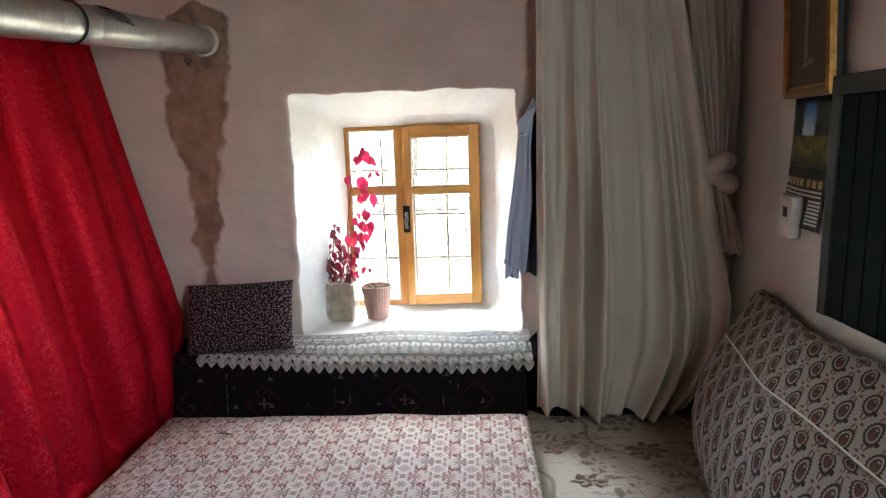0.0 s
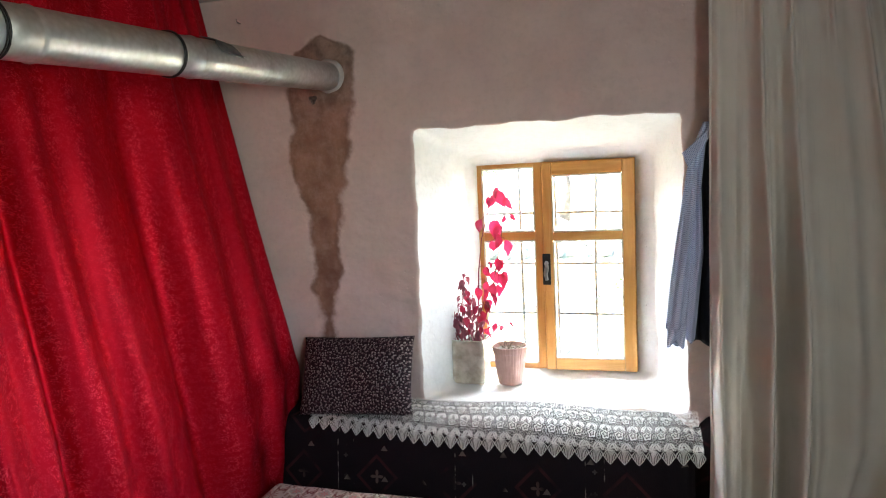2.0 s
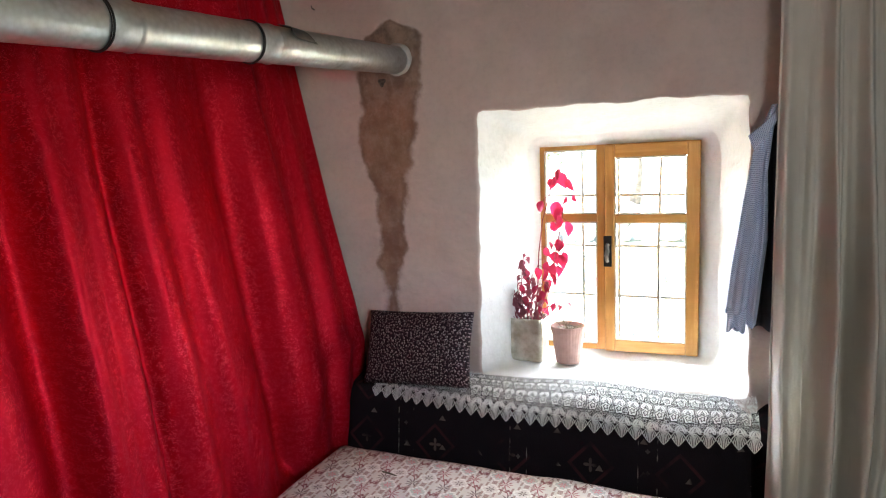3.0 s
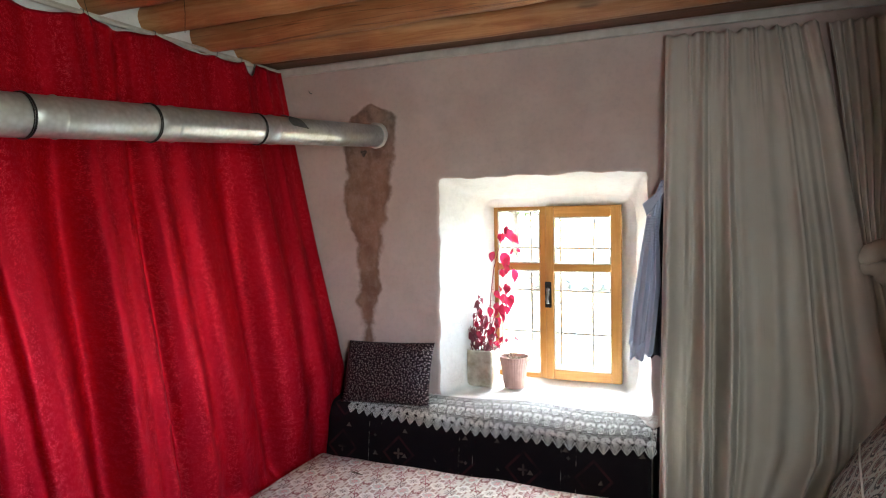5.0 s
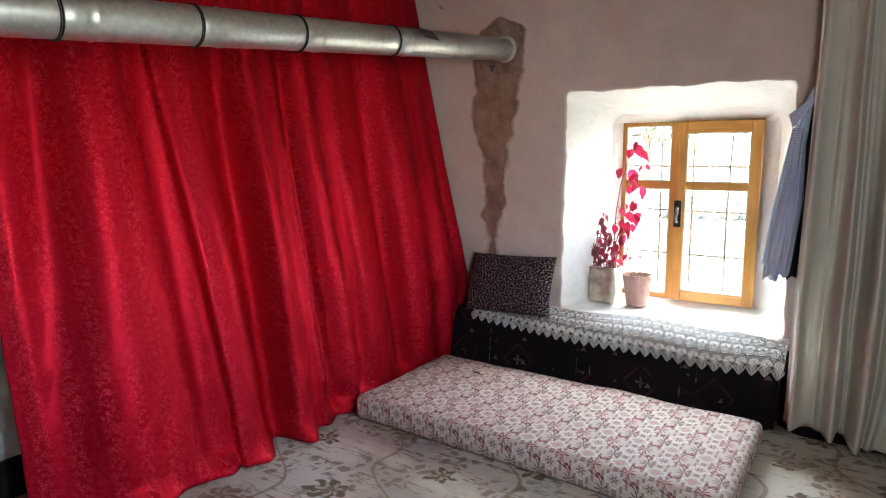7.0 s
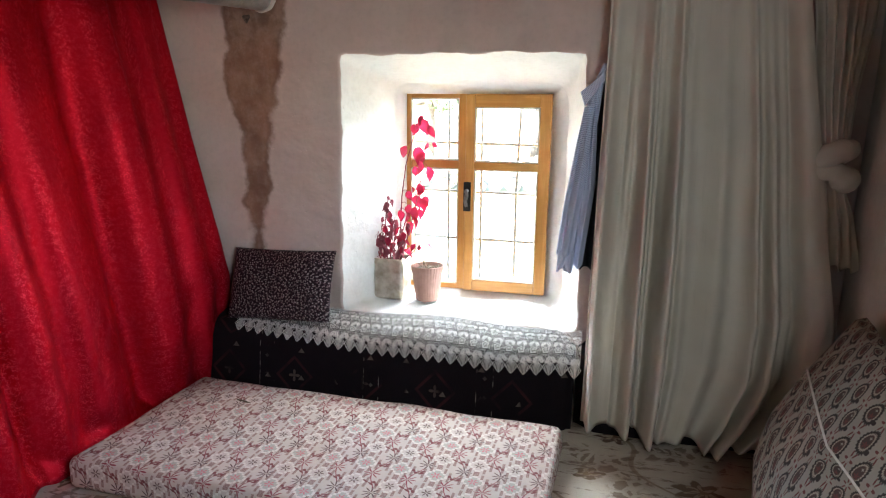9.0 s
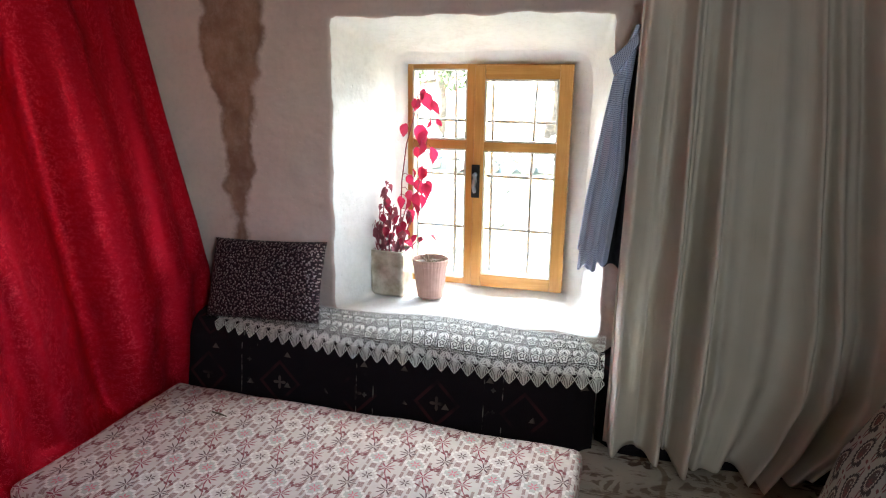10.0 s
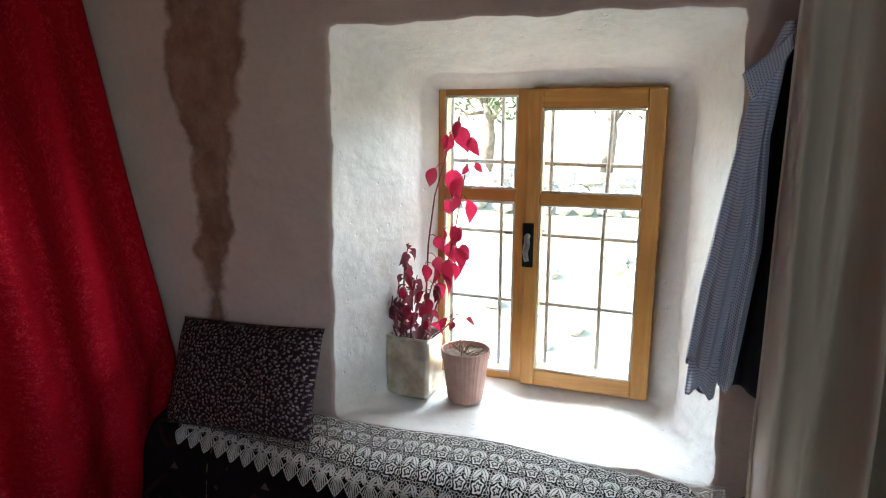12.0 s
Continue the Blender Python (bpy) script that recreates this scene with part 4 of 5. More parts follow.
# ---- lace runner ----
runner = thing("lace_runner", "white crochet lace runner with fan-shaped border on the bench", "lace runner", (0, 0, 0))


def lace_at(x, t):
    prof = [(0.0, 2.985, 0.392), (0.4, 2.90, 0.366), (0.6, 2.832, 0.343), (0.7, 2.792, 0.318), (0.8, 2.768, 0.292), (1.0, 2.758, 0.250)]
    t *= along([(-1.18, 0.60), (-0.7, 0.70), (-0.2, 0.80), (0.2, 0.78), (0.45, 0.72)], x)
    y = along([(p[0], p[1]) for p in prof], t)
    z = along([(p[0], p[2]) for p in prof], t) + lace_z(x) + 0.004
    drop = smooth(0.36, 0.45, x)
    y += 0.005 * nz(x * 9, t * 4, 3)
    return Vector((x, y, z - 0.02 * drop * t))


part("net", sheet(240, 18, lambda s, t: lace_at(mixv(-1.18, 0.447, s), t), lambda s, t: (1.63 * s, 0.26 * (1 - t))), LACE, runner, smooth=True)
for k in range(31):
    xc = mixv(-1.155, 0.425, k / 30)
    w = 0.0265
    bm = bmesh.new()
    root = lace_at(xc, 0.985) + Vector((0, -0.002, 0))
    dy = Vector((0, along([(-1.1, -0.75), (-0.7, -0.4), (-0.3, -0.08), (0.3, -0.1), (0.45, -0.3)], xc), -1)).normalized()
    for j in range(9):
        a = (j - 4) / 4
        tip = root + Vector((w * 0.95 * a, 0, 0)) + dy * 0.052 * (1 - 0.62 * abs(a) ** 1.25)
        base = root + Vector((a * w * 0.38, 0, 0))
        tube([base, base.lerp(tip, 0.6) + Vector((a * 0.002, -0.001, 0)), tip], [0.0012, 0.0018, 0.0023], 5, bm)
    rim = [root + Vector((w * q, -0.001, 0)) + dy * (0.054 * (1 - 0.62 * abs(q) ** 1.25)) for q in (-1 + 0.2 * i for i in range(11))]
    tube(rim, 0.0014, 5, bm)
    part("fan_edge", bm, COTTON, runner, smooth=True)

# ---- pillow ----


def pad(w, h, d, nu=40, nv=30, pinch=0.82):
    """A soft pillow centred on the origin, w wide (x), h high (z), d thick (y)."""
    bm = bmesh.new()
    layer = bm.loops.layers.uv.new("UVMap")
    for side in (-1, 1):
        grid = []
        for j in range(nv + 1):
            row = []
            for i in range(nu + 1):
                a, b = 2 * i / nu - 1, 2 * j / nv - 1
                puff = max(0.0, (1 - a ** 4) * (1 - b ** 4)) ** 0.55
                x = a * w / 2 * (1 - 0.035 * (1 - b * b))
                z = b * h / 2 * (1 - 0.035 * (1 - a * a))
                row.append(bm.verts.new((x, side * d / 2 * puff + 0.004 * nz(a * 3, b * 3, side), z)))
            grid.append(row)
        for j in range(nv):
            for i in range(nu):
                q = (grid[j][i], grid[j][i + 1], grid[j + 1][i + 1], grid[j + 1][i])
                face = bm.faces.new(q if side < 0 else q[::-1])
                for loop in face.loops:
                    loop[layer].uv = (loop.vert.co.x + side, loop.vert.co.z)
    bmesh.ops.remove_doubles(bm, verts=bm.verts, dist=0.0035)
    return bm


pillow = part("pillow", pad(0.525, 0.35, 0.155), PILLOW, smooth=True)
tagged(pillow, "dark pillow with tiny pale flowers leaning against the wall", "pillow")
pillow.matrix_basis = pose(-0.982, 2.918, 0.512, -22, -1, 3)

# ---- floor mattress ----


def slab(w, l, h, r, bulge=0.01, nu=70, nv=40):
    """A soft box with rounded edges, standing on z = 0; UVs follow the cloth."""
    bm = box(-w / 2, w / 2, -l / 2, l / 2, 0, h)
    bmesh.ops.subdivide_edges(bm, edges=bm.edges[:], cuts=1, use_grid_fill=True)
    bmesh.ops.bevel(bm, geom=[e for e in bm.edges if e.calc_face_angle(0) > 0.5], offset=r, segments=4, affect="EDGES", profile=0.5)
    bmesh.ops.subdivide_edges(bm, edges=[e for e in bm.edges if e.calc_length() > 0.2], cuts=14, use_grid_fill=True)
    layer = bm.loops.layers.uv.new("UVMap")
    bm.normal_update()
    for f in bm.faces:
        n = f.normal
        for loop in f.loops:
            c = loop.vert.co
            if abs(n.z) > 0.6:
                loop[layer].uv = (c.x, c.y)
            elif abs(n.y) > abs(n.x):
                loop[layer].uv = (c.x, c.y + math.copysign(1, n.y) * (h - c.z))
            else:
                loop[layer].uv = (c.x + math.copysign(1, n.x) * (h - c.z), c.y)
    for v in bm.verts:
        c = v.co
        if c.z > 0.004:
            c.z += bulge * nz(c.x * 2.5, c.y * 2.5, 0) + 0.004 * nz(c.x * 8, c.y * 8, 3)
            c.x += 0.006 * nz(c.y * 5, c.z * 9, 2)
            c.y += 0.008 * nz(c.x * 4, c.z * 9, 6)
    return bm


mattress = part("floor_mattress", slab(1.665, 0.775, 0.12, 0.032), MATTRESS, smooth=True)
tagged(mattress, "thin floor mattress in pale floral cotton lying on the carpet", "mattress")
mattress.matrix_basis = pose(-0.445, 2.257, 0.0, 0, 0, -1.5)

# ---- paisley bolster along the east wall ----


def wall_bolster():
    prof = [(0.005, 0.0), (0.14, 0.0), (0.235, 0.02), (0.28, 0.12), (0.285, 0.26), (0.25, 0.41), (0.19, 0.53), (0.165, 0.575), (0.11, 0.66), (0.06, 0.735), (0.03, 0.745), (0.01, 0.71), (0.005, 0.4)]

    def f(s, t):
        y = mixv(0.75, 2.37, s)
        i = t * (len(prof) - 1)
        k = min(int(i), len(prof) - 2)
        d, z = (mixv(prof[k][j], prof[k + 1][j], i - k) for j in (0, 1))
        e = 1 - smooth(0, 0.07, min(s, 1 - s) * 1.62)
        d *= 1 - 0.55 * e
        z = 0.36 + (z - 0.36) * (1 - 0.10 * e)
        d += 0.010 * nz(y * 3, z * 4, 2)
        return (right_wall(y) - 0.012 - d, y, max(0.0, z + 0.010 * nz(y * 3, d, 5) * (z > 0.02)))
    bm = sheet(80, 48, f, lambda s, t: (1.62 * s, 1.75 * t), False)
    for row in (0, 1):
        loop = sorted((v for v in bm.verts if abs(v.co.y - (0.75, 2.37)[row]) < 1e-5), key=lambda v: v.index)
        bm.faces.new(loop)
    ob = part("wall_bolster", bm, PAISLEY, smooth=True)
    tagged(ob, "large ecru bolster with dark paisley print leaning against the wall", "bolster")
    seam = tube([f(i / 40, 0.575) for i in range(41)], 0.003, 6)
    for v in seam.verts:
        v.co.x -= 0.003
    part("piping", seam, GREY, ob, "pale piping seam", smooth=True)


wall_bolster()

# ---- things on the sill ----


def leaf_mesh(name, material, size, fold, droop):
    bm = bmesh.new()
    n = 5
    mid, lef, rig = [], [], []
    for i in range(n + 1):
        t = i / n
        w = 0.38 * size * math.sin(math.pi * min(1, t * 0.90 + 0.07)) ** 1.15 * (1 - 0.25 * t)
        z = -droop * size * t * t
        mid.append(bm.verts.new((0, t * size, z)))
        lef.append(bm.verts.new((-w, t * size * 0.98 - 0.03 * size, z + fold * w + 0.03 * size * math.sin(9 * t))))
        rig.append(bm.verts.new((w, t * size * 0.98 - 0.03 * size, z + fold * w - 0.03 * size * math.sin(8 * t))))
    for i in range(n):
        bm.faces.new((mid[i], mid[i + 1], lef[i + 1], lef[i]))
        bm.faces.new((rig[i], rig[i + 1], mid[i + 1], mid[i]))
    for f in bm.faces:
        f.smooth = True
    mesh = bpy.data.meshes.new(name)
    bm.to_mesh(mesh)
    bm.free()
    mesh.materials.append(material)
    return mesh


def place_part(name, mesh, parent, m):
    ob = new(name, mesh)
    ob.parent = parent
    ob.matrix_basis = m
    return ob


SILL = 0.392
tin = thing("tin_planter", "dented square tin can used as a flower pot on the sill", "planter", (-0.535, 3.272, SILL))
tin.rotation_euler = (0, 0, radians(-2))
can = box(-0.077, 0.077, -0.072, 0.072, 0.004, 0.212, 0.014, 3)
bmesh.ops.delete(can, geom=[f for f in can.faces if f.normal.z > 0.9], context="FACES")
bmesh.ops.subdivide_edges(can, edges=[e for e in can.edges if e.calc_length() > 0.08], cuts=9, use_grid_fill=True)
for v in can.verts:
    d = math.exp(-((v.co.x + 0.01) ** 2 + (v.co.z - 0.15) ** 2) / 0.0012)
    if v.co.y < -0.06:
        v.co.y += 0.010 * d + 0.003 * nz(v.co.x, 1, v.co.z, 22)
    v.co.x += 0.003 * nz(v.co.z, v.co.y, 2, 15)
thick(part("can", can, TIN, tin, smooth=True), 0.0015, 1.0)
rim = bmesh.new()
cor = [(-0.070, -0.065), (0.070, -0.065), (0.070, 0.065), (-0.070, 0.065), (-0.070, -0.065)]
tube([(x * 1.06, y * 1.06, 0.212) for x, y in cor], 0.003, 6, rim)
part("rim", rim, TIN, tin, "rusty rolled rim", smooth=True)
part("soil", sheet(14, 14, lambda s, t: (mixv(-0.070, 0.070, s), mixv(-0.065, 0.065, t), 0.196 + 0.012 * nz(s * 9, t * 9, 1))), SOIL, tin, "dark dry soil", smooth=True)

vine = thing("potted_vine", "tall crimson-leaved plant with withered lower leaves growing from the tin", "plant", (-0.535, 3.272, SILL + 0.19))
rnd = random.Random(5)
STEMS = [
    [(0.02, 0.0, 0.0), (0.045, -0.01, 0.15), (0.055, -0.015, 0.34), (0.075, -0.01, 0.50), (0.12, -0.005, 0.66), (0.165, -0.01, 0.775)],
    [(0.035, 0.01, 0.0), (0.09, 0.0, 0.16), (0.135, -0.005, 0.34), (0.165, -0.02, 0.48), (0.185, -0.02, 0.60)],
    [(-0.02, -0.02, 0.0), (-0.03, -0.03, 0.13), (-0.025, -0.03, 0.26), (-0.01, -0.03, 0.34)],
    [(-0.04, 0.0, 0.0), (-0.055, -0.01, 0.1), (-0.05, -0.02, 0.2)],
    [(0.03, -0.03, 0.0), (0.05, -0.05, 0.1), (0.085, -0.05, 0.22)],
    [(0.05, -0.02, 0.0), (0.12, -0.04, 0.06), (0.18, -0.05, 0.13)],
    [(0.0, -0.03, 0.0), (0.0, -0.05, 0.12), (0.03, -0.05, 0.24)],
    [(-0.05, -0.03, 0.0), (-0.07, -0.05, 0.08), (-0.06, -0.05, 0.16)],
]
for i, pts in enumerate(STEMS):
    part("stem", tube(pts, [0.0036 - 0.0018 * k / (len(pts) - 1) for k in range(len(pts))], 6), STEM, vine, smooth=True)
BIG = [leaf_mesh("leaf", LEAF, s, f, d) for s, f, d in ((0.075, 0.5, 0.35), (0.062, 0.8, 0.5), (0.05, 0.35, 0.25))]
OLD = [leaf_mesh("withered_leaf", LEAF_OLD, s, f, d) for s, f, d in ((0.046, 0.9, 0.6), (0.036, 0.6, 0.4))]


def at_stem(pts, s):
    i = s * (len(pts) - 1)
    k = min(int(i), len(pts) - 2)
    return Vector(pts[k]).lerp(Vector(pts[k + 1]), i - k)


def leafed(pts, n, lo, hi, meshes, big):
    for j in range(n):
        s = mixv(lo, hi, (j + rnd.uniform(0.1, 0.9)) / n)
        p = at_stem(pts, s)
        turn, drop = rnd.uniform(0, 360), rnd.uniform(15, 75)
        stalk = Matrix.Rotation(radians(turn), 4, "Z") @ Vector((0, rnd.uniform(0.015, 0.048) if big else 0.008, -0.004))
        q = p + stalk
        if big:
            part("leaf_stalk", tube([p, p.lerp(q, 0.5) + Vector((0, 0, 0.006)), q], 0.0012, 5), STEM, vine)
        place_part("leaf", rnd.choice(meshes), vine, Matrix.Translation(q) @ pose(0, 0, 0, -drop, rnd.uniform(-35, 35), turn) @ Matrix.Scale(rnd.uniform(0.7, 1.1), 4))


# large leaves hanging from the two tall stems: across, up, length
HANGING = [
    (0.165, 0.735, 0.050), (0.150, 0.720, 0.085), (0.135, 0.700, 0.065), (0.118, 0.695, 0.045), (0.200, 0.690, 0.062), (0.196, 0.608, 0.040),
    (0.222, 0.612, 0.036), (0.078, 0.588, 0.064), (0.148, 0.585, 0.085), (0.172, 0.560, 0.080), (0.156, 0.520, 0.075), (0.124, 0.490, 0.050),
    (0.190, 0.490, 0.072), (0.150, 0.408, 0.062), (0.175, 0.400, 0.060), (0.092, 0.368, 0.055), (0.108, 0.392, 0.045), (0.128, 0.345, 0.070),
    (0.160, 0.335, 0.075), (0.175, 0.345, 0.055), (0.095, 0.300, 0.060), (0.125, 0.288, 0.075), (0.145, 0.280, 0.060), (0.080, 0.262, 0.066),
    (0.108, 0.240, 0.070), (0.090, 0.205, 0.055), (0.050, 0.270, 0.058),
]
for dx, dz, size in HANGING:
    pts = STEMS[0] if dx < 0.10 or dz > 0.69 else STEMS[1]
    root = min((at_stem(pts, i / 30) for i in range(31)), key=lambda q: abs(q.z - dz - 0.012))
    top = Vector((dx, root.y - rnd.uniform(0.0, 0.035), dz))
    part("leaf_stalk", tube([root, root.lerp(top, 0.5) + Vector((0, 0, 0.008)), top], 0.0012, 5), STEM, vine)
    size *= 1.04
    mesh = BIG[0] if size > 0.06 else BIG[2]
    place_part("leaf", mesh, vine, Matrix.Translation(top) @ pose(0, 0, 0, rnd.uniform(-105, -60), rnd.uniform(-30, 30), rnd.uniform(-55, 55)) @ Matrix.Scale(size / (0.075 if size > 0.06 else 0.05), 4))
leafed(STEMS[4], 8, 0.3, 1.0, BIG[1:], True)
leafed(STEMS[5], 5, 0.7, 1.0, BIG[2:], True)
leafed(STEMS[2], 7, 0.15, 0.7, BIG[2:], True)
for k in (2, 3, 6, 7, 4):
    leafed(STEMS[k], 20, 0.15, 1.0, OLD, False)

pot = thing("flower_pot", "dusty pink ribbed plastic pot with dry twigs", "flower pot", (-0.345, 3.258, SILL + 0.004))
prof = [(0.0, 0.0), (0.050, 0.0), (0.053, 0.006), (0.070, 0.150), (0.0735, 0.152), (0.0755, 0.178), (0.0735, 0.181), (0.070, 0.178), (0.067, 0.15), (0.066, 0.145)]
pot.scale = (1.1, 1.1, 1.0)
part("pot", lathe(prof, 120, lambda a: 1 + 0.012 * (math.cos(a * 30) > 0)), TERRA, pot, smooth=False)
part("soil", sheet(40, 5, lambda s, t: (0.0665 * t * math.cos(6.283 * s), 0.0665 * t * math.sin(6.283 * s), 0.160 + 0.008 * nz(math.cos(6.283 * s) * t * 4, math.sin(6.283 * s) * t * 4, 2)), closed=True), SOIL, pot, "grey dry soil", smooth=True)
for j in range(16):
    a, r = rnd.uniform(0, 6.28), rnd.uniform(0.0, 0.05)
    p = Vector((r * math.cos(a), r * math.sin(a), 0.16))
    lie = rnd.uniform(0.2, 1.4)
    b = rnd.uniform(0, 6.28)
    tip = p + Vector((math.cos(b) * 0.045 * lie, math.sin(b) * 0.045 * lie, 0.012 + 0.022 / lie * 0.6))
    part("twig", tube([p, p.lerp(tip, 0.5) + Vector((0, 0, 0.004)), tip], [0.0022, 0.0018, 0.0012], 5), DRY, pot)

# ---- shirt on its hook beside the niche ----
shirt = thing("hanging_shirt", "blue checked cotton shirt hanging from a wall hook", "shirt", (0, 0, 0))


def drape(name, left, right, z0, z1, y, depth, seed, material, parent, label="", nu=90, nv=50):
    def f(s, t):
        a = 2 * math.pi * s
        l, r = along(left, t), along(right, t)
        c, w = (l + r) / 2, (r - l) / 2
        d = depth * (0.35 + 0.65 * smooth(0, 0.5, t))
        rip = 1 + 0.42 * math.sin(a * 6 + seed + 1.5 * t + 0.8 * math.sin(a * 2)) * smooth(0.05, 0.4, t) + 0.10 * math.sin(a * 13 + 2 * seed)
        return (c + w * math.cos(a), y + d * math.sin(a) * rip + 0.006 * nz(s * 6, t * 5, seed), mixv(z0, z1, t) + 0.012 * math.sin(a * 3 + seed) * t)
    ob = part(name, sheet(nu, nv, f, lambda s, t: (s * 0.5, (z0 - z1) * (1 - t)), closed=True), material, parent, label, smooth=True)
    return thick(ob, 0.002)


drape("body", [(0, 0.465), (0.12, 0.425), (0.25, 0.402), (0.5, 0.388), (0.75, 0.362), (1, 0.352)], [(0, 0.51), (0.1, 0.472), (0.3, 0.455), (0.6, 0.462), (1, 0.430)], 1.525, 0.715, 2.905, 0.044, 1.0, SHIRT, shirt)
sleeve = drape("sleeve", [(0, 0.405), (0.3, 0.375), (0.7, 0.340), (1, 0.322)], [(0, 0.44), (0.5, 0.425), (1, 0.392)], 1.36, 0.765, 2.868, 0.018, 3.0, SHIRT, shirt)
drape("cuff", [(0, 0.330), (1, 0.326)], [(0, 0.396), (1, 0.390)], 0.775, 0.695, 2.866, 0.022, 0.5, SHIRT, shirt, nv=10)
collar = sheet(16, 8, lambda s, t: (mixv(0.50, 0.385 + 0.02 * t, s), 2.888 - 0.028 * s - 0.012 * t, mixv(1.53, 1.415, s ** 0.8) - 0.055 * t * (0.4 + 0.6 * s)), lambda s, t: (s * 0.15, t * 0.06))
thick(part("collar", collar, SHIRT, shirt, smooth=True), 0.004)
NAVY = cloth("navy_wool", (0.012, 0.015, 0.024), (0.024, 0.028, 0.040), 60, 0.95)
vest = thing("hanging_vest", "dark navy knitted vest hanging behind the shirt", "vest", (0, 0, 0))
drape("body", [(0, 0.478), (0.2, 0.446), (0.45, 0.452), (0.7, 0.425), (0.9, 0.410), (1, 0.418)], [(0, 0.52), (1, 0.525)], 1.49, 0.690, 2.940, 0.030, 2.0, NAVY, vest)
hook = thing("wall_hook", "small iron hook in the wall", "hook", (0.507, 2.99, 1.56))
part("pin", tube([(0, 0.03, 0.02), (0, -0.03, 0.0), (0, -0.05, -0.03), (0, -0.075, -0.03), (0, -0.085, 0.0)], 0.003, 6), IRON, hook, smooth=True)

# ---- east wall: picture, calendar, cupboard ----
YAW = -math.degrees(math.atan(0.19))


def on_east(y, z, out=0.0):
    """A pose on the east wall: local x runs away from the niche, local y into the wall, local z up."""
    return pose(right_wall(y) - out, y, z, 0, 0, -90 + YAW)


picture = thing("framed_picture", "dark sailing picture in a gilt frame on the wall", "picture")
picture.matrix_basis = on_east(1.995, 1.45, 0.026) @ pose(0, 0, 0, 3, 0, 0)
W2, H2 = 0.198, 0.58


def moulding(a, b, inward, parent):
    """One side of a picture frame from a to b in the xz plane with a stepped section; its mitres follow inward."""
    sec = [(0.0, 0.0), (0.0, -0.018), (0.010, -0.024), (0.020, -0.020), (0.027, -0.012), (0.034, -0.012), (0.036, 0.0)]
    bm = bmesh.new()
    rows = []
    for p, m in ((a, 1), (b, -1)):
        way = Vector((b[0] - a[0], 0, b[1] - a[1])).normalized()
        rows.append([bm.verts.new(Vector((p[0], 0, p[1])) + Vector((inward[0], 0, inward[1])) * d + way * d * m + Vector((0, y, 0))) for d, y in sec])
    for i in range(len(sec) - 1):
        bm.faces.new((rows[0][i], rows[0][i + 1], rows[1][i + 1], rows[1][i]))
    bmesh.ops.recalc_face_normals(bm, faces=bm.faces)
    part("frame_side", bm, GOLD, parent, "worn gilt moulding")


cs = [(-W2, 0), (W2, 0), (W2, H2), (-W2, H2)]
for i, inw in enumerate(((0, 1), (-1, 0), (0, -1), (1, 0))):
    moulding(cs[i], cs[(i + 1) % 4], inw, picture)
part("back_board", box(-W2 + 0.002, W2 - 0.002, -0.004, 0.018, 0.002, H2 - 0.002), BLACK, picture)
PAINT = plain("brown_painting", (0.075, 0.045, 0.022), (0.035, 0.022, 0.013), 9, 0.5, Specular_IOR_Level=0.15)
OCHRE = plain("ochre_paint", (0.20, 0.125, 0.06), (0.13, 0.08, 0.04), 25, 0.5)
part("canvas", box(-W2 + 0.034, W2 - 0.034, -0.010, -0.005, 0.034, H2 - 0.034), PAINT, picture, "dark brown painted canvas")


def flat(points, y):
    bm = bmesh.new()
    bm.faces.new([bm.verts.new((x, y, z)) for x, z in points])
    r = bmesh.ops.extrude_face_region(bm, geom=bm.faces[:])
    bmesh.ops.translate(bm, vec=(0, 0.001, 0), verts=[e for e in r["geom"] if isinstance(e, bmesh.types.BMVert)])
    return bm


part("painted_shape", flat([(-0.03, 0.11), (0.005, 0.12), (0.012, 0.36), (-0.004, 0.36)], -0.0115), OCHRE, picture, "tall pale sail")
part("painted_shape", flat([(-0.05, 0.085), (0.06, 0.10), (0.045, 0.118), (-0.03, 0.108)], -0.012), OCHRE, picture, "pale hull")

calendar = thing("wall_calendar", "black wall calendar with park photo and tear-off block", "calendar")
calendar.matrix_basis = on_east(2.0, 1.037, 0.010) @ Matrix.Diagonal((1.22, 1, 1.095, 1))
CW, CH = 0.145, 0.375


def curled(x0, x1, z0, z1, lift, n=14):
    """A strip of the calendar's sheet, curled off the wall at its foot."""
    def f(s, t):
        x, z = mixv(x0, x1, s), mixv(z0, z1, t)
        bend = 0.030 * (1 - z / CH) ** 2 + 0.010 * math.cos(x * 16) * (1 - z / CH)
        return (x, -bend - lift, z)
    return sheet(n, n, f, lambda s, t: (mixv(x0, x1, s), mixv(z0, z1, t)))


def photo_print():
    k = Kit("park_photo")
    u, v, w = k.xyz(k.coord("UV"))
    uv = k.coord("UV")
    trees = k.ramp(k.math("ABSOLUTE", u + 0.015) + k.noise(uv, 45, 4) * 0.05 - 0.055, 0.0, 0.02)
    skyc = k.mix(k.ramp(v, 0.27, 0.36), (0.35, 0.52, 0.62), (0.03, 0.13, 0.38))
    lawn = k.mix(k.ramp(k.noise(uv, 20, 3), 0.35, 0.65), (0.20, 0.15, 0.02), (0.035, 0.055, 0.012))
    c = k.mix(k.ramp(v, 0.262, 0.268), lawn, k.mix(trees, skyc, (0.012, 0.016, 0.010)))
    c = k.mix(k.ramp(v, 0.17, 0.23, 0.9, 0.0), c, (0.012, 0.012, 0.009))
    return k.done(c, 0.4, Specular_IOR_Level=0.15)


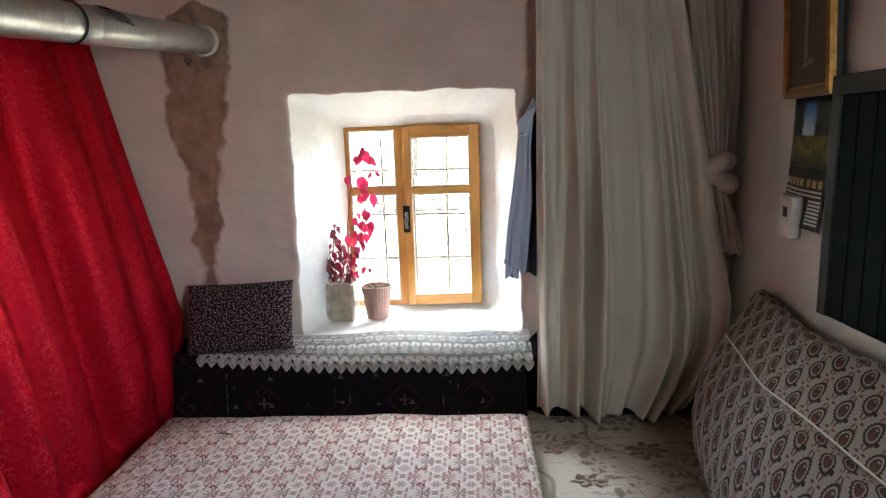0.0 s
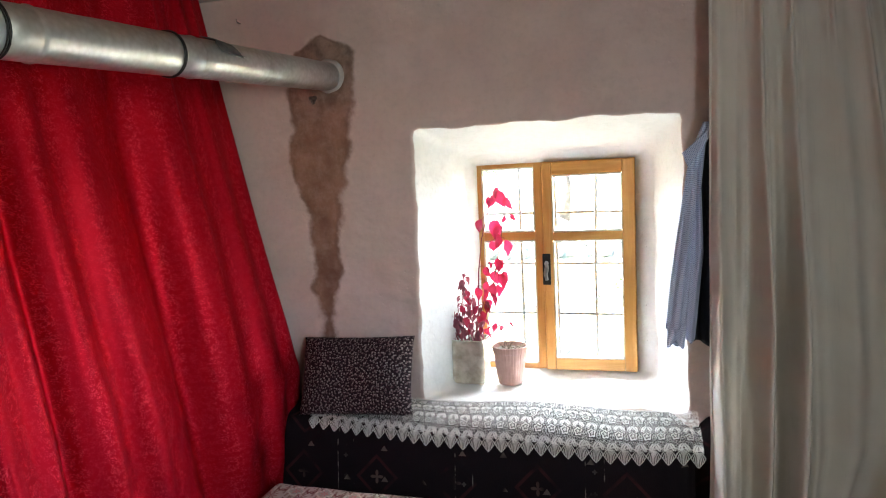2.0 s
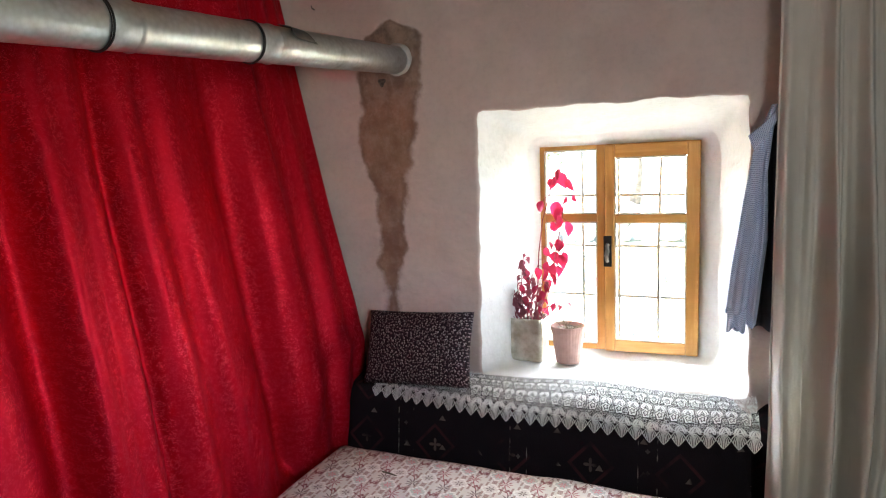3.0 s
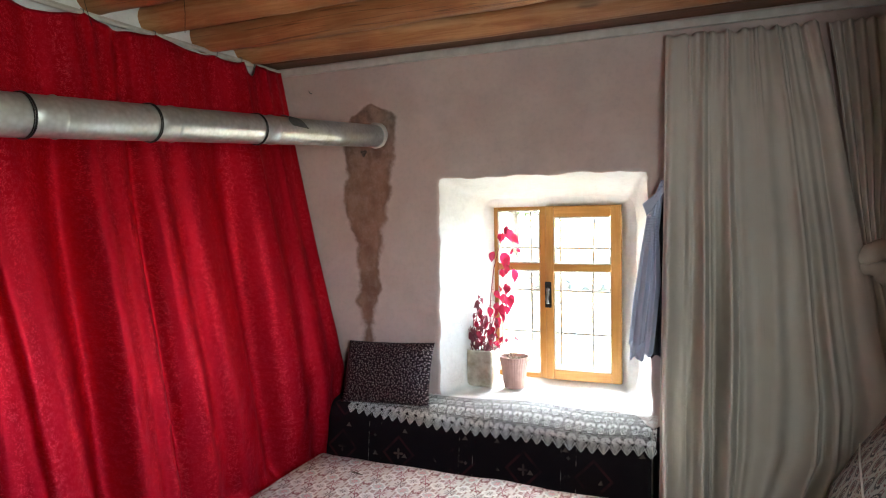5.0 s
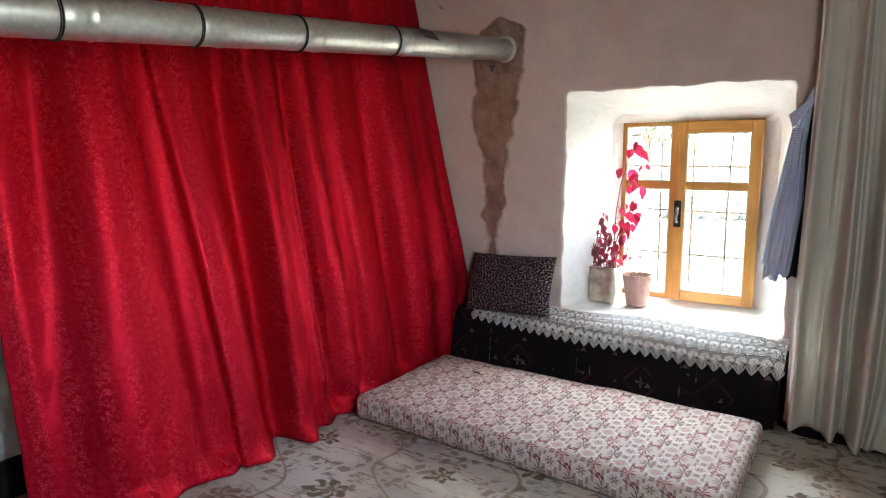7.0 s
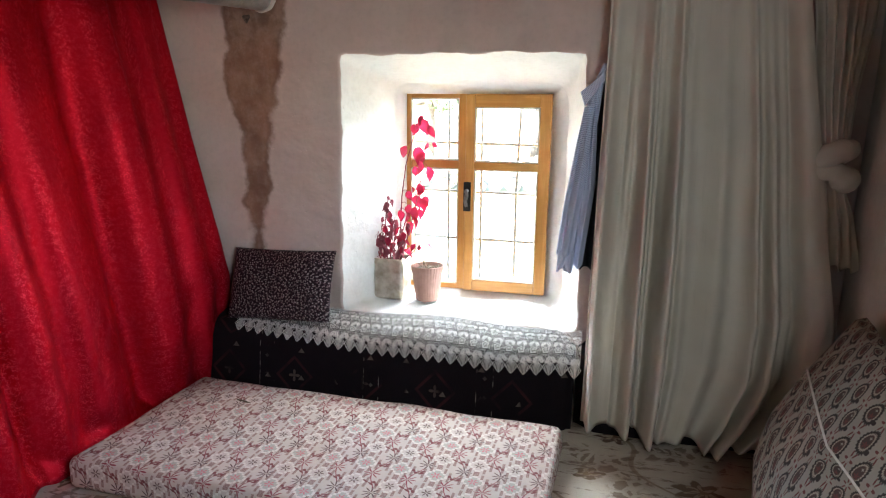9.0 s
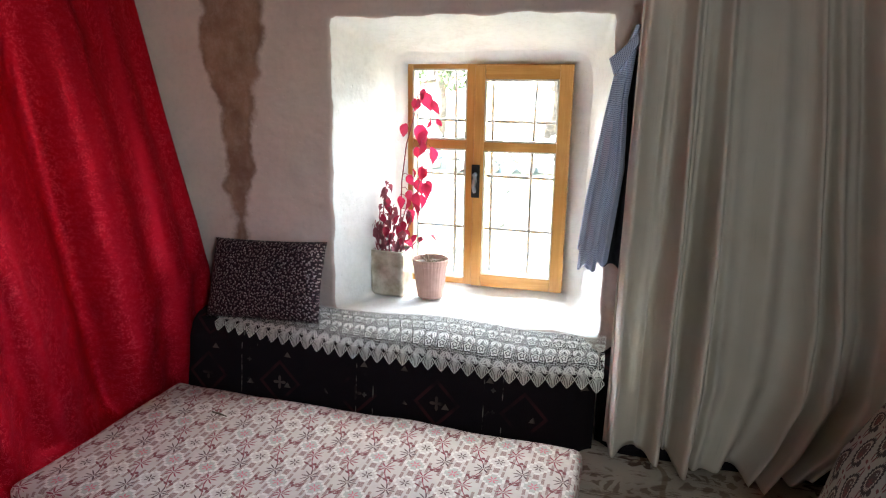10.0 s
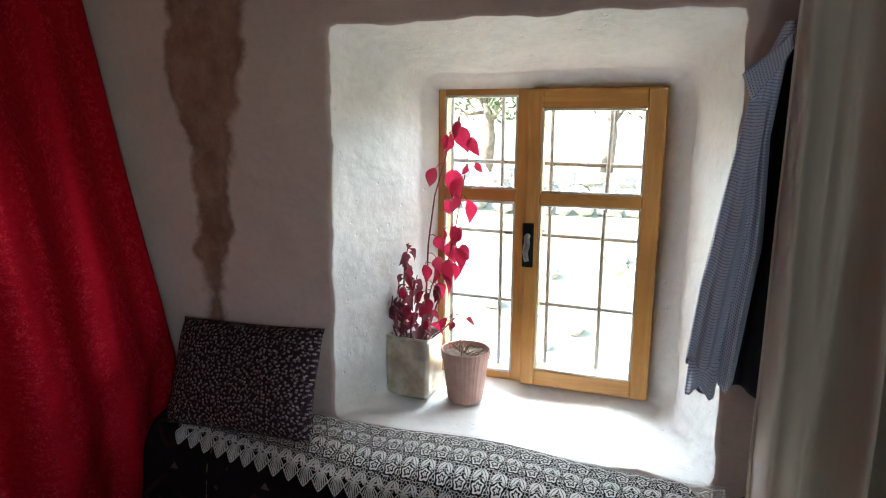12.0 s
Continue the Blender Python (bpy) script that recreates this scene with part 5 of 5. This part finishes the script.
CARD = plain("black_card", (0.012, 0.012, 0.013), (0.02, 0.02, 0.02), 20, 0.4, Specular_IOR_Level=0.15)
PAPER = plain("white_paper", (0.60, 0.59, 0.56), (0.50, 0.49, 0.46), 20, 0.8)
GILT_INK = plain("gold_ink", (0.42, 0.25, 0.06), (0.33, 0.19, 0.05), 40, 0.45)
thick(part("sheet", curled(-CW, CW, 0.0, CH, 0.0, 20), CARD, calendar, smooth=True), 0.001)
thick(part("photo", curled(-CW + 0.008, CW - 0.008, 0.17, CH - 0.012, 0.002), photo_print(), calendar, "park photo with blue sky", smooth=True), 0.0005)
for i in range(7):
    x0 = -0.108 + i * 0.033 + (0.012 if i > 3 else 0)
    part("letter_bar", curled(x0, x0 + 0.023, 0.118, 0.140, 0.003, 2), GILT_INK, calendar, "gold letter-sized bar")
part("emblem", curled(-0.135, -0.117, 0.118, 0.138, 0.003, 2), PAPER, calendar, "pale emblem")
for z in (0.104, 0.092):
    part("text_bar", curled(-0.132, 0.128, z, z + 0.006, 0.003, 8), PAPER, calendar)
for x0 in (-0.138, 0.065):
    for j in range(7):
        part("text_bar", curled(x0, x0 + 0.065, 0.014 + j * 0.0105, 0.0205 + j * 0.0105, 0.003, 3), PAPER, calendar)
block = part("date_block", box(-0.062, 0.045, -0.062, -0.030, -0.035, 0.090, 0.003), PAPER, calendar, "small white tear-off date block")
part("date_mark", box(-0.024, 0.008, -0.0635, -0.0622, 0.025, 0.055), CARD, block, "dark printed date")
for z in (-0.02, -0.005, 0.07):
    part("text_bar", box(-0.052, 0.035, -0.0635, -0.0622, z, z + 0.006), RAIL, block)

cupboard = thing("wall_cupboard", "dark green boarded wall cupboard door, closed", "cupboard")
cupboard.matrix_basis = pose(1.217 - 0.024, 1.385, 0.80, 0, 0, -90)
part("carcass", box(-0.40, 0.40, 0.006, 0.045, 0.0, 0.69, 0.004), GREEN, cupboard)
part("top_rail", box(-0.42, 0.42, -0.012, 0.045, 0.640, 0.695, 0.004), BLACK, cupboard, "black top rail")
part("stile", box(0.375, 0.42, -0.010, 0.045, 0.0, 0.6395, 0.004), BLACK, cupboard, "black edge stile")
part("stile", box(-0.42, -0.375, -0.010, 0.045, 0.0, 0.6395, 0.004), BLACK, cupboard, "black edge stile")
for j in range(10):
    x0 = -0.374 + j * 0.0749
    part("board", box(x0 + 0.002, x0 + 0.0725, -0.006, 0.005, 0.002, 0.637, 0.003), GREEN, cupboard)

# ---- west wall beyond the red curtain ----
base_bm = bmesh.new()
base_bm = merged(*[box(left_wall(y) - 0.01, left_wall(y) + 0.016, y - 0.155, y + 0.155, 0.0, 0.155, 0.003) for y in (-1.7, -1.4, -1.1, -0.8, -0.5, -0.2, 0.1, 0.4, 0.7)])
part("baseboard", base_bm, BLACK, label="dark painted skirting board", kind="structure")
wx = left_wall(0.7) + 0.022
cable = thing("hanging_cable", "thin black cable hanging down the white wall", "cable", (wx, 0.70, 0.8))
part("wire", tube([(0, -0.03, 0.72), (0.004, -0.012, 0.55), (-0.002, -0.006, 0.36), (0.004, 0.012, 0.16), (0.003, 0.024, 0.05), (0.004, 0.045, 0.015), (0.006, 0.075, 0.010)], 0.004, 6), BLACK, cable, smooth=True)
bracket = thing("iron_bracket", "black scrolled iron wall bracket", "bracket", (wx, 0.655, 1.46))
for k in range(5):
    a = k * 1.257
    part("scroll", tube([(0.004, 0.0, 0.06), (0.012, 0.02 * math.cos(a), 0.06 + 0.02 * math.sin(a)), (0.012, 0.036 * math.cos(a + 0.6), 0.06 + 0.036 * math.sin(a + 0.6))], 0.006, 6), BLACK, bracket, smooth=True)
part("rod", tube([(0.004, 0, 0.07), (0.006, 0.003, -0.05), (0.004, 0.0, -0.14)], 0.004, 6), BLACK, bracket, smooth=True)

nail = thing("wall_nail", "rusty bent nail in the plaster", "nail", (-1.489, 3.0, 2.116))
part("pin", tube([(0, 0.02, 0), (0, -0.02, 0.002), (0.003, -0.03, 0.012)], 0.003, 6), IRON, nail, smooth=True)
socket = thing("flue_hole", "small dark soot hole under the stovepipe", "hole", (-1.145, 2.994, 1.748))
part("crater", lathe([(0.0, 0.0), (0.010, 0.001), (0.016, 0.004), (0.019, 0.0)], 14, lambda a: 1 + 0.25 * math.sin(3 * a)), SOIL, socket)
socket.rotation_euler = (radians(90), 0, 0)

# ---- outdoors ----
GRAVEL = plain("dry_meadow", (0.30, 0.28, 0.21), (0.19, 0.19, 0.12), 1.4, 0.95, 0.0, 0.6)
STONE = plain("field_stone", (0.34, 0.32, 0.29), (0.16, 0.155, 0.14), 6, 0.9, 0.0, 0.6)
BARK = plain("grey_bark", (0.16, 0.12, 0.09), (0.08, 0.06, 0.045), 14, 0.95, 0.0, 0.8)
FOLIAGE = plain("olive_foliage", (0.06, 0.085, 0.03), (0.035, 0.05, 0.015), 3, 0.7)


def ground_z(x, y):
    return -0.30 + 0.95 * smooth(4.2, 8.5, y) + 6.0 * smooth(14, 90, y) + 0.06 * nz(x * 0.8, y * 0.8, 0) * smooth(3.6, 4.6, y)


def spread(a):
    return math.copysign(abs(a) ** 3.2 * 400 + abs(a) * 12, a)


part("ground", sheet(120, 120, lambda s, t: (lambda x, y: (x, y, ground_z(x, y)))(spread(2 * s - 1), 5 + spread(2 * t - 1))), GRAVEL, label="dry sunlit meadow ground rising from the house", kind="structure", smooth=True)


def stone_mesh(seed):
    bm = bmesh.new()
    bmesh.ops.create_icosphere(bm, subdivisions=1, radius=0.5)
    r = random.Random(seed)
    for v in bm.verts:
        v.co *= r.uniform(0.82, 1.12)
    mesh = bpy.data.meshes.new("stone")
    bm.to_mesh(mesh)
    bm.free()
    mesh.materials.append(STONE)
    return mesh


dry_wall = thing("dry_stone_wall", "low dry wall of pale field stones across the meadow", "stone wall", (0, 7.4, 0))
blocks = [stone_mesh(k) for k in range(6)]
r = random.Random(3)
for row in range(3):
    x = -3.6 + 0.08 * row
    while x < 2.6:
        w = r.uniform(0.16, 0.32)
        z = ground_z(x, 7.4) + 0.06 + row * 0.145 + r.uniform(-0.015, 0.015)
        place_part("stone", r.choice(blocks), dry_wall, pose(x + w / 2, r.uniform(-0.03, 0.03), z, r.uniform(0, 360), r.uniform(-20, 20), r.uniform(-20, 20)) @ Matrix.Diagonal((w * 1.05, 0.26, r.uniform(0.16, 0.2), 1)))
        x += w
for i in range(24):
    x, y = r.uniform(-2.2, 1.8), r.uniform(4.8, 7.0)
    s = r.uniform(0.08, 0.22)
    ob = new("field_stone", blocks[i % 6])
    ob.matrix_basis = pose(x, y, ground_z(x, y) + 0.2 * s, r.uniform(0, 90), r.uniform(-20, 20), r.uniform(0, 360)) @ Matrix.Diagonal((s, s * 0.8, s * 0.6, 1))
    tagged(ob, "pale loose field stone lying in the meadow", "stone", "loose field stones")


def bush_leaves(centre, radius, n, seed, size):
    rr = random.Random(seed)
    bm = bmesh.new()
    for _ in range(n):
        d = Vector((rr.gauss(0, 1), rr.gauss(0, 1), rr.gauss(0, 0.8))).normalized() * radius * rr.uniform(0.35, 1.0) ** 0.6
        p = Vector(centre) + d * (1 + 0.35 * nz(d.x, d.y, d.z, 2))
        a, b = Vector((rr.gauss(0, 1), rr.gauss(0, 1), rr.gauss(0, 1))).normalized(), Vector((rr.gauss(0, 1), rr.gauss(0, 1), rr.gauss(0, 1))).normalized()
        s = size * rr.uniform(0.6, 1.3)
        bm.faces.new([bm.verts.new(p + q * s) for q in (a, b * 0.45, -a, -b * 0.45)])
    return bm


def tree(x, y, h, seed):
    rr = random.Random(seed)
    z = ground_z(x, y) - 0.05
    ob = thing("tree", "olive-green leafy tree behind the dry stone wall", "tree", (x, y, z), "trees in the meadow")
    trunk = [(0, 0, 0), (0.06, 0.02, h * 0.3), (0.02, -0.03, h * 0.55), (0.08, 0, h * 0.8)]
    part("trunk", tube(trunk, [0.11, 0.085, 0.06, 0.03], 8), BARK, ob, smooth=True)
    leaves = bmesh.new()
    for k in range(7):
        a = k * 0.9 + rr.uniform(-0.3, 0.3)
        tip = (math.cos(a) * h * 0.28, math.sin(a) * h * 0.28, h * rr.uniform(0.55, 0.95))
        part("limb", tube([(0.04, 0, h * (0.3 + 0.05 * k)), (tip[0] * 0.5, tip[1] * 0.5, tip[2] * 0.85), tip], [0.04, 0.025, 0.01], 6), BARK, ob, smooth=True)
        leaves = merged(leaves, bush_leaves(tip, h * 0.2, 220, seed * 10 + k, 0.055))
    part("crown", leaves, FOLIAGE, ob)


for x, y, h, k in ((-2.4, 10.6, 1.9, 1), (-0.7, 11.6, 2.2, 2), (0.9, 10.8, 1.8, 3), (2.4, 12.0, 2.3, 4)):
    tree(x, y, h, k)
fallen = thing("cut_branch", "cut leafy branch lying in the dry meadow", "branch", (0.3, 6.0, ground_z(0.3, 6.0)))
for k in range(6):
    a = 0.5 + k * 0.35
    part("twig", tube([(0, 0, 0.04), (0.35 * math.cos(a), 0.2 * math.sin(a), 0.16), (0.8 * math.cos(a), 0.4 * math.sin(a), 0.12 + 0.03 * k)], [0.014, 0.010, 0.004], 5), BARK, fallen)
part("leaves", bush_leaves((0.1, 0.2, 0.16), 0.55, 160, 8, 0.04), FOLIAGE, fallen)

# ---- small things ----
stick = thing("dark_twig", "short dark stick lying on the mattress", "stick", (-0.925, 2.455, 0.126))
part("bark", tube([(-0.035, 0.006, 0), (0.0, -0.002, 0.002), (0.038, -0.010, 0)], [0.003, 0.004, 0.002], 6), BARK, stick)
for x, y, lean in ((-1.55, 1.55, 0.05), (-1.30, 1.82, 0.0)):
    th = thing("hanging_thread", "thin dark thread hanging from a log beam", "thread", (x, y, 2.15), "threads on the beams")
    part("strand", tube([(0, 0, 0.14), (0.004, lean * 0.4, 0.06), (0.0, lean, -0.02)], 0.0012, 5), BLACK, th)
patch = thing("pipe_patch", "dark scorched repair patch on the stovepipe", "patch", on_pipe(0.80))
patch_bm = sheet(18, 14, lambda s, t: (0.064 * math.cos(mixv(0.2, 1.7, t)) * 1.0, mixv(-0.06, 0.06, s) * (1 + 0.3 * math.sin(7 * t)), 0.064 * math.sin(mixv(0.2, 1.7, t))))
thick(part("smear", patch_bm, plain("scorched_paint", (0.10, 0.10, 0.10), (0.05, 0.05, 0.05), 30, 0.6), patch, smooth=True), 0.001, 1.0)
